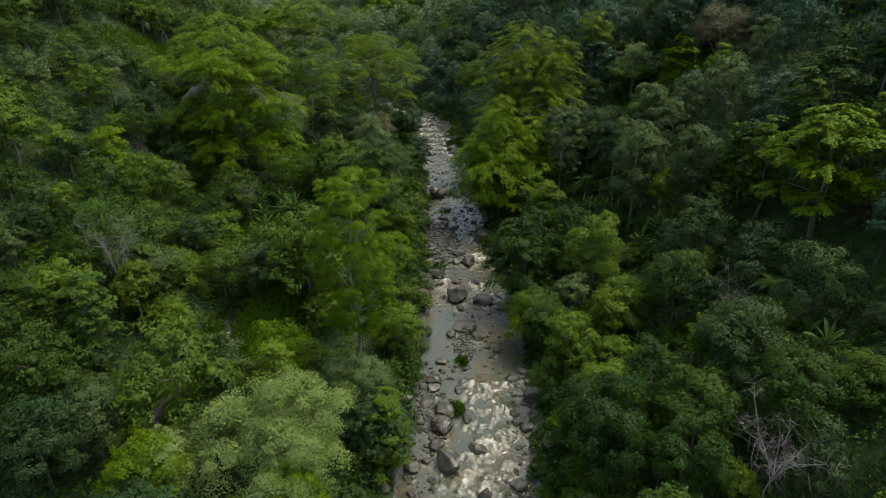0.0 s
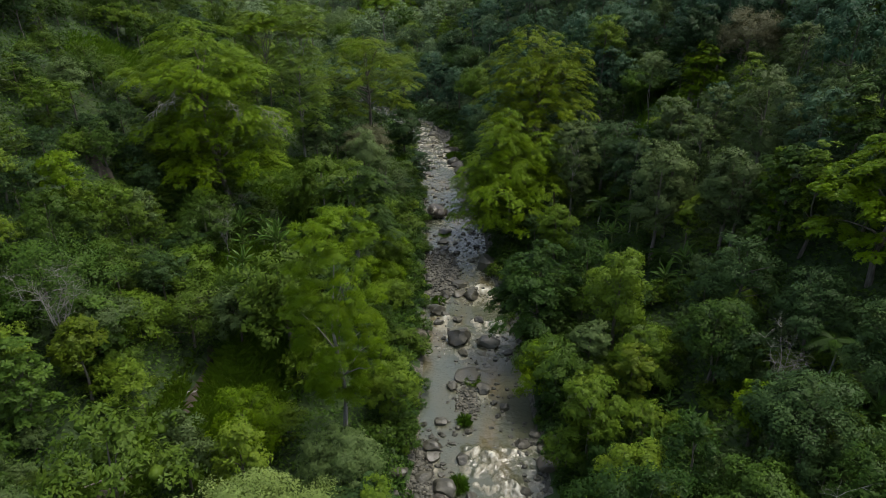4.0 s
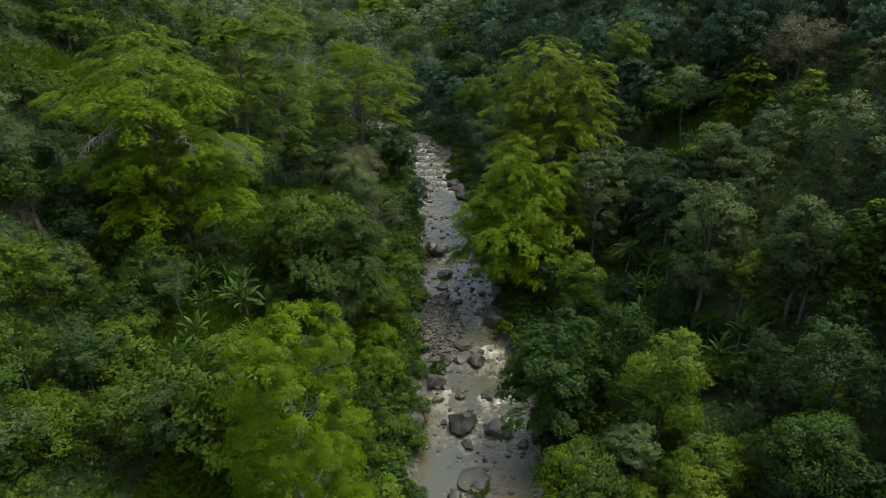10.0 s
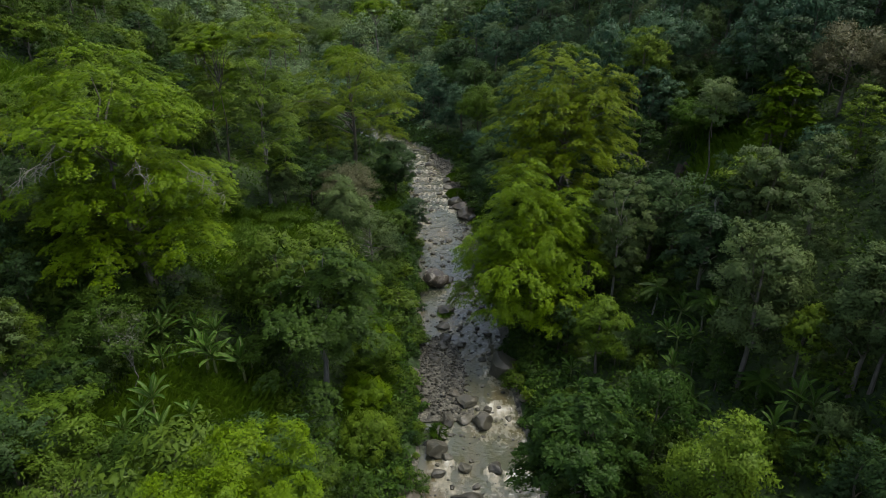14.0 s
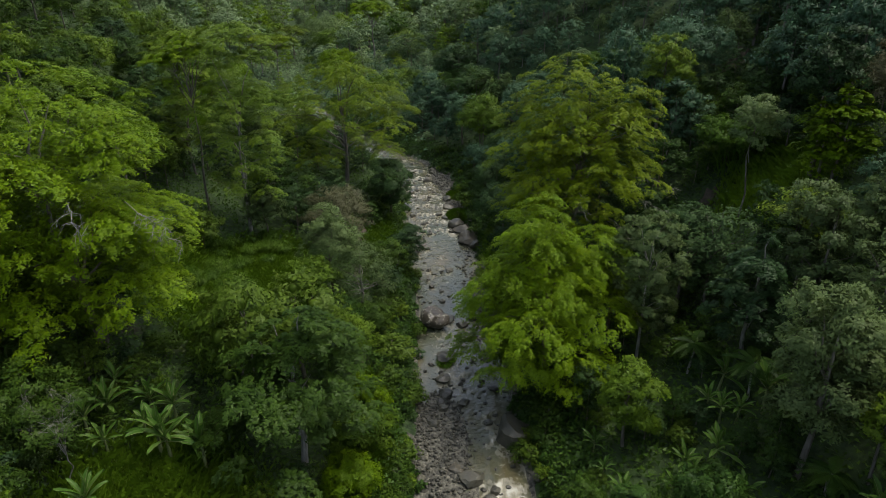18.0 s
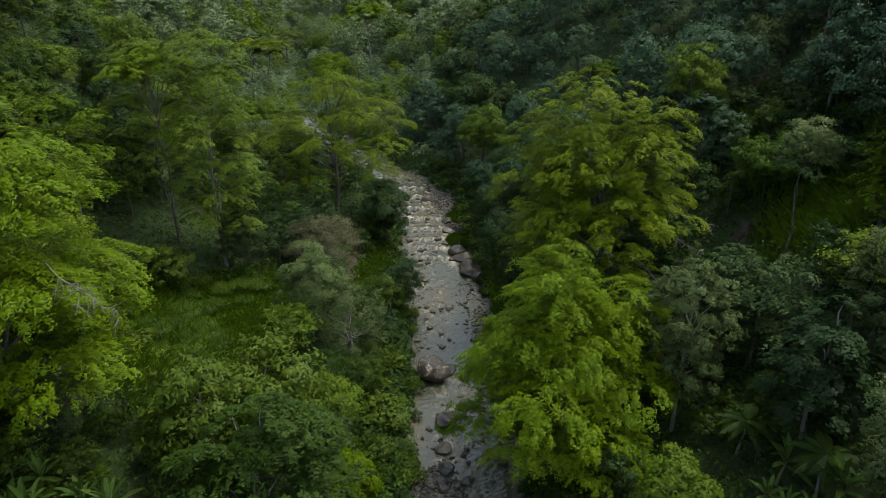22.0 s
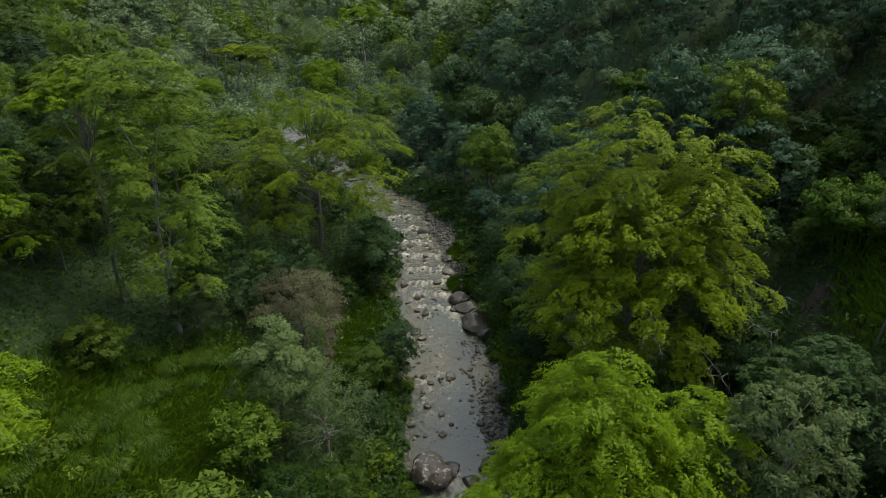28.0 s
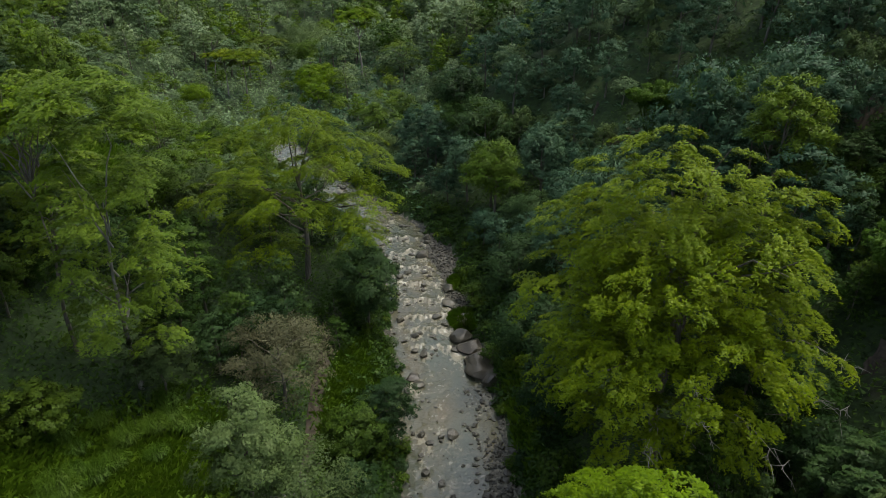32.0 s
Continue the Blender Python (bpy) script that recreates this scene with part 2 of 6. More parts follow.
nt.links.new(v.outputs["Distance"], bump.inputs["Height"]); nt.links.new(bump.outputs[0], bsdf.inputs["Normal"])

# muddy water with foam where it breaks
WATER, nt, bsdf = node_material("muddy_water")
attr = nt.nodes.new("ShaderNodeAttribute"); attr.attribute_name = "foam"
fn = noise_tex(nt, 2.6, 8.0, stretch=(1.0, 0.6, 1.0))
half = nt.nodes.new("ShaderNodeMath"); half.operation = "MULTIPLY_ADD"; half.inputs[1].default_value = 0.5
nt.links.new(fn.outputs[0], half.inputs[0]); nt.links.new(attr.outputs["Fac"], half.inputs[2])
wtc = nt.nodes.new("ShaderNodeTexCoord")
drift = noise_tex(nt, 1.1, 3.0)
warp = nt.nodes.new("ShaderNodeVectorMath"); warp.operation = "MULTIPLY_ADD"
warp.inputs[1].default_value = (1.1, 1.1, 0.0)
nt.links.new(drift.outputs["Color"], warp.inputs[0]); nt.links.new(wtc.outputs["Object"], warp.inputs[2])
cells = add(nt, "ShaderNodeTexVoronoi", Scale=0.85)
cells.feature = "DISTANCE_TO_EDGE"
nt.links.new(warp.outputs[0], cells.inputs["Vector"])
crest = ramp(nt, cells.outputs["Distance"], ((0.0, (1, 1, 1)), (0.10, (0.55, 0.55, 0.55)), (0.34, (0, 0, 0))))
fm = nt.nodes.new("ShaderNodeMath"); fm.operation = "MULTIPLY_ADD"; fm.inputs[1].default_value = 0.13
nt.links.new(crest.outputs[0], fm.inputs[0]); nt.links.new(half.outputs[0], fm.inputs[2])
foam = ramp(nt, fm.outputs[0], ((0.50, (0, 0, 0)), (0.62, (0.5, 0.5, 0.5)), (0.74, (1, 1, 1))))
murk = noise_tex(nt, 0.16, 4.0, stretch=(1.6, 0.6, 1.0))
mud = ramp(nt, murk.outputs[0], ((0.32, (0.108, 0.092, 0.046)), (0.47, (0.086, 0.087, 0.050)), (0.66, (0.074, 0.086, 0.056))))
froth = ramp(nt, fm.outputs[0], ((0.60, (0.21, 0.195, 0.125)), (0.76, (0.27, 0.252, 0.18)), (0.95, (0.52, 0.51, 0.42))))
mx = nt.nodes.new("ShaderNodeMixRGB")
nt.links.new(froth.outputs[0], mx.inputs[2])
nt.links.new(foam.outputs[0], mx.inputs[0]); nt.links.new(mud.outputs[0], mx.inputs[1])
nt.links.new(mx.outputs[0], bsdf.inputs["Base Color"])
rr = ramp(nt, foam.outputs[0], ((0.0, (0.07, 0.07, 0.07)), (1.0, (0.7, 0.7, 0.7))))
nt.links.new(rr.outputs[0], bsdf.inputs["Roughness"])
bsdf.inputs["Specular IOR Level"].default_value = 0.7
rip = noise_tex(nt, 1.7, 7.0, stretch=(1.0, 1.3, 1.0))
bump = add(nt, "ShaderNodeBump", Strength=0.55, Distance=0.22)
nt.links.new(rip.outputs[0], bump.inputs["Height"]); nt.links.new(bump.outputs[0], bsdf.inputs["Normal"])


# ---- helpers for meshes ----
def mesh_from(name, verts, faces, mat, smooth=False, normals=None):
    """A mesh of equal-sized faces from arrays; normals: the way each corner is shaded."""
    verts, faces = np.asarray(verts, np.float32), np.asarray(faces, np.int32)
    me = bpy.data.meshes.new(name)
    me.vertices.add(len(verts))
    me.vertices.foreach_set("co", verts.ravel())
    n, k = faces.shape
    me.loops.add(n * k)
    me.loops.foreach_set("vertex_index", faces.ravel())
    me.polygons.add(n)
    me.polygons.foreach_set("loop_start", np.arange(0, n * k, k, dtype=np.int32))
    me.polygons.foreach_set("use_smooth", np.full(n, smooth or normals is not None))
    me.update(calc_edges=True)
    me.materials.append(mat)
    if normals is not None:
        me.normals_split_custom_set_from_vertices(normals.astype(np.float32))
    return me


def part(name, me, parent, label=""):
    ob = new(name, me)
    ob.parent = parent
    if label:
        tagged(ob, label)
    return ob


def unit(a):
    return a / np.maximum(np.linalg.norm(a, axis=1, keepdims=True), 1e-6)


def leaves(rng, pts, normals, size, aspect=0.5, fold=0.18, droop=0.25):
    """Folded, pointed leaves at pts that face normals. Gives vertices and quads."""
    n = len(pts)
    a = unit(np.cross(normals, rng.normal(size=(n, 3))))
    b = np.cross(normals, a)
    s = (size * rng.uniform(0.6, 1.3, n))[:, None]
    base = pts - a * s * 0.5
    tip = pts + a * s * 0.5 - normals * s * droop
    l = pts + b * s * aspect * 0.5 + normals * s * fold
    r = pts - b * s * aspect * 0.5 + normals * s * fold
    v = np.stack((base, l, tip, r), 1).reshape(-1, 3)
    return v, np.arange(4 * n).reshape(-1, 4)


def sprays(rng, pts, normals, size, aspect=0.5, droop=0.25):
    """Small three-cornered leaves at pts that face normals."""
    n = len(pts)
    a = unit(np.cross(normals, rng.normal(size=(n, 3))))
    b = np.cross(normals, a)
    s = (size * rng.uniform(0.6, 1.35, n))[:, None]
    l = pts - a * s * 0.4 + b * s * aspect * 0.5
    r = pts - a * s * 0.4 - b * s * aspect * 0.5 + normals * s * 0.12
    tip = pts + a * s * 0.6 - normals * s * droop
    return np.stack((l, r, tip), 1).reshape(-1, 3), np.arange(3 * n).reshape(-1, 3)


def facing(tris, soft):
    """Turns each leaf to the outer side of its crown; gives vertices, faces and the way each corner is shaded."""
    v, f = tris
    q = v.reshape(-1, 3, 3)
    g = np.cross(q[:, 1] - q[:, 0], q[:, 2] - q[:, 0])
    back = (g * soft).sum(1) < 0
    f = np.where(back[:, None], f[:, ::-1], f)
    return v, f, np.repeat(soft, 3, axis=0)


def ico(level):
    bm = bmesh.new()
    bmesh.ops.create_icosphere(bm, subdivisions=level, radius=1.0)
    v = np.array([q.co for q in bm.verts])
    f = np.array([[q.index for q in g.verts] for g in bm.faces])
    bm.free()
    return v, f


ICO1, ICO2 = ico(1), ico(2)


def clump_leaves(rng, clumps, n, size, up=0.5, jitter=0.5, aspect=0.5, droop=0.25, low=-0.2, twigs=14, core=0.0):
    """Leaves in small sprays over the skins of ellipsoid clumps (x, y, z, rx, ry, rz), round a core of inner growth."""
    c = np.asarray(clumps, float)
    m = len(c) * twigs
    which = np.repeat(np.arange(len(c)), twigs)
    d = unit(rng.normal(size=(m, 3)))
    d[:, 2] = np.where(d[:, 2] < low, -d[:, 2], d[:, 2])
    rad = rng.uniform(0.6, 1.0, m) ** 0.5
    centre = c[which, :3] + d * c[which, 3:] * rad[:, None]
    mean = c[which, 3:].mean(1)
    spread = np.stack((mean, mean, np.minimum(mean, c[which, 5] * 1.2)), 1) * (0.5, 0.5, 0.3) * rng.uniform(0.6, 1.3, m)[:, None]
    w = spread[:, 0] * spread[:, 1]
    pick = rng.choice(m, n, p=w / w.sum())
    q = unit(rng.normal(size=(n, 3))) * rng.uniform(0.0, 1.0, n)[:, None] ** 0.5
    pts = centre[pick] + q * spread[pick]
    pts[:, 2] -= 0.5 * (q[:, 0] ** 2 + q[:, 1] ** 2) * spread[pick, 2] * 1.6
    out = unit(d / c[which, 3:])[pick]
    nor = unit(out * (1 - up) + np.array((0, 0, up)) + q * (0.35, 0.35, 0.0) + rng.normal(size=(n, 3)) * jitter * 0.8)
    mid = np.array((0, 0, c[:, 2].mean()))
    soft = unit(0.5 * out + 0.25 * unit(pts - mid) + np.array((0, 0, 0.25)) + q * 0.3 + rng.normal(size=(n, 3)) * 0.16)
    v, f, nrm = facing(sprays(rng, pts, nor, size, aspect, droop), soft)
    if core > 0:
        c = c[c[:, 3] < 2.2]
        cv = [ICO1[0] * (1 + 0.14 * rng.normal(size=ICO1[0].shape)) * k[3:] * core + k[:3] for k in c]
        cf = [ICO1[1] + len(v) + i * len(ICO1[0]) for i in range(len(c))]
        v, f = np.concatenate([v] + cv), np.concatenate([f] + cf)
        nrm = np.concatenate([nrm] + [ICO1[0]] * len(c))
    return v, f, nrm


def fan_leaves(rng, fans, n, size, aspect=0.42, jitter=0.14, tufts=24):
    """Leaves in tufts along the five fingers of flat, drooping sprays (x, y, z, heading, length, width, droop) that point outwards."""
    c = np.asarray(fans, float)
    m = len(c) * tufts
    own = np.repeat(np.arange(len(c)), tufts)
    tu = rng.uniform(0.05, 1.0, m) ** 0.75
    finger = rng.integers(-2, 3, m)
    tv = finger * 0.46 * (0.25 + 0.75 * tu) + rng.normal(size=m) * 0.05
    tu = tu * (1.08 - 0.11 * np.abs(finger))
    th = rng.normal(size=m) * 0.04
    w = c[own, 4] * c[own, 5] * rng.uniform(0.5, 1.4, m)
    g = rng.choice(m, n, p=w / w.sum())
    k = own[g]
    u = tu[g] + rng.normal(size=n) * 0.085
    v = tv[g] + rng.normal(size=n) * 0.115
    ca, sa = np.cos(c[k, 3]), np.sin(c[k, 3])
    along, side = u * c[k, 4], v * c[k, 5]
    x = c[k, 0] + ca * along - sa * side
    y = c[k, 1] + sa * along + ca * side
    dome = ((u - tu[g]) / 0.085) ** 2 + ((v - tv[g]) / 0.115) ** 2
    z = c[k, 2] - c[k, 6] * (np.maximum(u, 0) ** 2) * c[k, 4] - 0.3 * c[k, 5] * v ** 2 + th[g] * c[k, 5] - 0.03 * dome * c[k, 5] + rng.normal(size=n) * 0.03 * c[k, 5]
    nor = np.stack((ca * 0.5 * u, sa * 0.5 * u, np.ones(n)), 1) + rng.normal(size=(n, 3)) * jitter
    du, dv = (u - tu[g]) / 0.085, (v - tv[g]) / 0.115
    way = np.stack((ca * (0.55 * u + 0.22 * du) - sa * 0.22 * dv, sa * (0.55 * u + 0.22 * du) + ca * 0.22 * dv, np.full(n, 0.75)), 1)
    return facing(sprays(rng, np.stack((x, y, z), 1), unit(nor), size, aspect, 0.25), unit(way + rng.normal(size=(n, 3)) * 0.12))


def tube(path, radii, sides=6):
    """A tapered tube along a path."""
    path = np.asarray(path, float)
    verts, faces = [], []
    for i, p in enumerate(path):
        t = path[min(i + 1, len(path) - 1)] - path[max(i - 1, 0)]
        t = t / max(np.linalg.norm(t), 1e-6)
        side = np.cross(t, (0.0, 1.0, 0.13)); side /= max(np.linalg.norm(side), 1e-6)
        other = np.cross(t, side)
        for k in range(sides):
            a = 2 * math.pi * k / sides
            verts.append(p + radii[i] * (math.cos(a) * side + math.sin(a) * other))
    for i in range(len(path) - 1):
        for k in range(sides):
            faces.append((i * sides + k, i * sides + (k + 1) % sides, (i + 1) * sides + (k + 1) % sides, (i + 1) * sides + k))
    return np.array(verts), np.array(faces)


def joined(pieces):
    verts, faces, at_ = [], [], 0
    for v, f in pieces:
        verts.append(v); faces.append(np.asarray(f) + at_); at_ += len(v)
    return np.concatenate(verts), np.concatenate(faces)


def limb_path(rng, a, b, steps=5, sag=0.08):
    a, b = np.asarray(a, float), np.asarray(b, float)
    length = np.linalg.norm(b - a)
    out = []
    for i in range(steps):
        f = i / (steps - 1)
        p = a + (b - a) * f + np.array((0, 0, sag * length * math.sin(math.pi * f)))
        if 0 < i < steps - 1:
            p = p + rng.normal(size=3) * 0.04 * length
        out.append(p)
    return out


# ---- ground ----
def spaced(marks):
    """Coordinates with a step of their own on each stretch: (from, to, step), ..."""
    out = []
    for a, b, s in marks:
        out.extend(np.arange(a, b - 1e-6, s))
    return np.array(out + [marks[-1][1]])


gx = spaced(((-1500, -400, 110), (-400, -130, 18), (-130, -24, 2.5), (-24, 24, 1.0), (24, 130, 2.5), (130, 400, 18), (400, 1500, 110)))
gy = spaced(((-600, -60, 60), (-60, 20, 8), (20, 230, 1.5), (230, 430, 5), (430, 700, 15), (700, 2200, 100)))
XX, YY = np.meshgrid(gx, gy)
ZZ = ground_z(XX, YY)
gv = np.stack((XX.ravel(), YY.ravel(), ZZ.ravel()), 1)
ii = np.arange(len(gx) * len(gy)).reshape(len(gy), len(gx))
gf = np.stack((ii[:-1, :-1].ravel(), ii[:-1, 1:].ravel(), ii[1:, 1:].ravel(), ii[1:, :-1].ravel()), 1)
gme = mesh_from("ground", gv, gf, GROUND, True)
gme.materials.append(GRAVEL)
mid = gv[gf].mean(1)
near_river = (mid[:, 1] < 262) & (np.abs(mid[:, 0] - river_x(mid[:, 1])) < 6.1 + river_more(mid[:, 1]) + 0.4 * np.sin(mid[:, 1] * 0.5) + 0.3 * np.sin(mid[:, 1] * 1.7))
gme.polygons.foreach_set("material_index", near_river.astype(np.int32))
tagged(new("ground", gme), "steep green valley ground with soil and gravel along the stream", "ground", kind="structure")


def ground_at(x, y):
    return float(ground_z(np.array(float(x)), np.array(float(y))))


def water_at(y):
    return float(water_z(y))


# ---- rocks of the river ----
def rock_mesh(seed, mat, level=2, flat=0.62, rough=0.30):
    bm = bmesh.new()
    bmesh.ops.create_icosphere(bm, subdivisions=level, radius=0.5)
    off = Vector((seed * 7.3, seed * 3.1, seed * 5.7))
    r = np.random.default_rng(seed)
    cuts = [(Vector(c).normalized(), r.uniform(0.29, 0.42)) for c in r.normal(size=(12, 3))]
    for v in bm.verts:
        p = v.co * 1.0
        for c, far in cuts:
            over = p.dot(c) - far
            if over > 0:
                p = p - c * over * 0.95
        k = 1.2 + rough * noise.noise(p * 2.2 + off) + 0.12 * noise.noise(p * 5.5 + off) + 0.05 * noise.noise(p * 12 + off)
        v.co = Vector((p.x * k, p.y * k * 0.86, p.z * k * flat))
        v.co.z = max(v.co.z, -0.2)
    me = bpy.data.meshes.new("boulder")
    bm.to_mesh(me)
    bm.free()
    me.materials.append(mat)
    me.polygons.foreach_set("use_smooth", [True] * len(me.polygons))
    me.set_sharp_from_angle(angle=radians(24))
    return me


ROCKS = [rock_mesh(i, ROCK, 3, 0.55 + 0.06 * (i % 4)) for i in range(10)]
STONES = [rock_mesh(20 + i, ROCK, 1, 0.6) for i in range(6)]
rock_spots = []


def boulder(x, y, size, label="smooth dark grey boulder in the muddy stream", mat=None, sink=0.14, flat=None, turn=None, level=3):
    i = len(rock_spots)
    me = rock_mesh(40 + i, mat or ROCK, level, flat or 0.6) if size > 1.45 or mat else ROCKS[i % 10]
    ob = tagged(new("boulder", me), label, "boulder", "boulders in the stream")
    d = x - float(river_x(y))
    z = water_at(y) if abs(d) < 6.3 + river_more(y) else ground_at(x, y)
    ob.matrix_world = Matrix.LocRotScale((x, y, z + size * (0.24 - sink)), Euler((0, 0, turn if turn is not None else i * 2.4)), (size, size, size))
    rock_spots.append((x, y, size))
    return ob


boulder(-1.2, 131.3, 4.0, "big reddish grey boulder blotched with pale lichen in midstream", ROCK_LICHEN, 0.02, 0.74, 0.4, 4)
boulder(2.2, 86.4, 3.2, "large grey boulder at the lip of a small fall", None, 0.05, 0.7, 0.2)
boulder(2.7, 83.6, 1.5, "pale grey rounded boulder below a larger one")
boulder(6.2, 85.7, 2.7, "long low grey boulder lying across the current", None, 0.1, 0.5, 0.1)
boulder(8.8, 83.7, 1.2, "small pale boulder near the bank")
boulder(4.4, 98.8, 2.4, "dark rounded boulder at the edge of the gravel bar")
boulder(0.4, 99.0, 2.0, "dark grey boulder on the gravel bar")
boulder(2.4, 99.3, 1.6, "grey boulder on the gravel bar")
boulder(3.0, 102.2, 2.4, "flat grey slab beside the gravel bar", None, 0.1, 0.4)
boulder(7.5, 108.2, 4.0, "large dark wet boulder under overhanging branches", None, 0.05, 0.7)
boulder(1.2, 76.3, 1.7)
boulder(5.0, 75.6, 1.9)
boulder(3.3, 78.3, 3.6, "broad low rock shelf in midstream with grass on it", None, 0.19, 0.24, 1.5)
boulder(7.3, 72.3, 1.2)
boulder(-0.2, 69.8, 1.4)
boulder(2.0, 63.9, 1.6)
boulder(-2.0, 61.5, 1.6)
boulder(0.0, 59.7, 2.4, "big grey boulder beside white water", None, 0.08, 0.62)
boulder(-0.3, 57.4, 2.7, "brownish boulder streaked with pale lichen beside white water", ROCK_LICHEN, 0.08, 0.6)
boulder(2.8, 58.7, 1.4)
boulder(11.2, 62.8, 2.9, "brown boulder half under the bank's bushes", ROCK_BROWN, 0.05, 0.7)
boulder(8.4, 58.3, 1.3)
boulder(8.2, 59.6, 1.2)
boulder(-3.4, 86.8, 3.4, "brown rock face at the foot of the bank", ROCK_BROWN, 0.08, 0.7)
boulder(-1.0, 94.3, 2.6, "broad pale grey boulder at the stream's edge", None, 0.08, 0.6)
boulder(-0.5, 91.1, 1.4)
boulder(0.3, 93.4, 1.3)
boulder(0.5, 51.7, 3.0, "large dark grey boulder in the white water", None, 0.04, 0.66)
boulder(12.0, 53.0, 2.4, "grey boulder at the foot of the bushes", ROCK_LICHEN, 0.06, 0.6)
boulder(4.3, 47.9, 1.6, "small wet boulder in the white water")
boulder(3.9, 53.9, 2.1, "dark wet boulder splitting the white water")
boulder(9.6, 57.4, 1.7)
boulder(5.3, 91.8, 1.7)
boulder(2.1, 91.8, 1.4)
boulder(0.2, 118.6, 1.8)
boulder(0.3, 115.6, 1.6)
boulder(0.0, 114.0, 1.4)
boulder(-0.1, 112.8, 1.2)
boulder(-1.4, 113.7, 1.0)
boulder(1.2, 103.5, 1.6, "reddish brown boulder on the gravel bar", ROCK_BROWN)
boulder(-0.4, 97.5, 1.5)
boulder(8.7, 104.5, 1.3)
boulder(9.6, 101.8, 1.6)
boulder(11.1, 105.6, 1.2)
boulder(9.0, 103.1, 1.2)
boulder(0.3, 123.0, 2.6, "flat mossy slab in midstream", None, 0.14, 0.35)
boulder(4.8, 133.1, 2.2, "dark smooth boulder beside the gravel")
boulder(2.7, 131.0, 1.7)
boulder(0.9, 132.6, 1.9, "flat dark slab against the big boulder", None, 0.12, 0.4)
boulder(5.3, 131.6, 1.2)
boulder(-3.6, 131.9, 1.2)
boulder(2.7, 166.2, 2.6, "rounded dark boulder at the end of a rapid", None, 0.03, 0.75)
boulder(4.0, 164.2, 3.4, "large brown rock on the stream's edge", ROCK_BROWN, 0.1, 0.5, 0.6)
boulder(5.2, 160.4, 6.4, "large smooth grey rock sloping into the water", ROCK_BROWN, 0.17, 0.32, 2.2, 4)
boulder(6.4, 157.0, 3.0, "grey rock at the foot of the bank", ROCK_BROWN, 0.05, 0.6)
boulder(3.4, 171.0, 3.4, "low rock hidden under bright grass", None, 0.12, 0.4)
boulder(1.2, 175.7, 2.1)
boulder(1.4, 179.5, 2.3)
boulder(-3.0, 191.5, 2.4)
boulder(-3.4, 139.2, 0.8)
boulder(1.1, 148.0, 1.4, "flat stone awash in the stream", None, 0.14, 0.35)
boulder(-3.4, 158.2, 1.8, "flat brown stone awash in the stream", ROCK_BROWN, 0.12, 0.35)
boulder(-2.8, 156.6, 1.5, "flat stone awash in the stream", None, 0.12, 0.35)
boulder(-3.5, 167.3, 1.1)

rng = np.random.default_rng(4)


def strewn(count, y0, y1, d0, d1, s0, s1):
    """Boulders lying at random over a reach of the stream."""
    for _ in range(count):
        y = rng.uniform(y0, y1)
        x = float(river_x(y)) + rng.uniform(d0, d1)
        s = s0 + (s1 - s0) * rng.uniform() ** 2.2
        if all(math.hypot(x - a, y - b) > 0.45 * (s + c) for a, b, c in rock_spots):
            boulder(x, y, s, sink=rng.uniform(0.08, 0.16))


strewn(64, 45, 67, -8.4, -2.4, 0.6, 1.9)
strewn(50, 45, 68, 4.6, 8.6, 0.5, 1.7)
strewn(26, 64, 84, -5, 5.5, 0.4, 0.9)
strewn(34, 86, 103, -6.5, 1, 0.5, 1.3)
strewn(40, 97, 121, -6, 0.5, 0.5, 1.5)
strewn(14, 96, 124, 1, 6.5, 0.4, 1.3)
strewn(44, 124, 154, 2.0, 6.5, 0.35, 1.0)
strewn(16, 134, 164, -5.8, 0, 0.4, 1.0)
strewn(60, 163, 198, -5.6, 5.6, 0.5, 1.4)
strewn(30, 172, 202, 2.6, 6.8, 0.7, 2.2)
strewn(24, 200, 250, -6, 6, 0.6, 2.0)


# ---- water ----
wy, wd = np.concatenate((np.arange(-60, 30, 1.0), np.arange(30, 70, 0.16), np.arange(70, 268, 0.28))), np.linspace(-6.9, 6.9, 76)
DD, WY = np.meshgrid(wd, wy)
WX = river_x(WY) + DD * (6.9 + river_more(WY)) / 6.9
WZ = water_z(WY)


def rapid(y0, y1, d0, d1, power):
    """How strongly the water breaks on one reach."""
    a = np.clip((WY - y0) / 4, 0, 1) * np.clip((y1 - WY) / 4, 0, 1)
    b = np.clip((DD - d0) / 2.5, 0, 1) * np.clip((d1 - DD) / 2.5, 0, 1)
    return power * a * b


rough = (rapid(42, 68, -2.0, 7.5, 0.06) + rapid(82, 92, -6, 7, 0.12) + rapid(92, 105, 0.0, 7, 0.14) + rapid(103, 114, 1.5, 7, 0.12) + rapid(112, 132, -4, 4, 0.12)
         + rapid(163, 186, -8, 5, 0.06) + rapid(180, 201, -8, 5, 0.05) + rapid(198, 230, -8, 6, 0.13) + rapid(234, 266, -8, 8, 0.13) + rapid(138, 164, -8, 2, 0.10))
foam = 0.04 + 0.95 * rough
for x, y, s in rock_spots:
    near = (np.abs(WX - x) < 3 * s) & (np.abs(WY - y) < 5 * s)
    u, v = (WX[near] - x) / (0.55 * s), (WY[near] - y)
    foam[near] += 0.17 * np.exp(-u * u - np.where(v < 0, (v + 0.5 * s) / (1.1 * s), (v - 0.3 * s) / (0.35 * s)) ** 2)
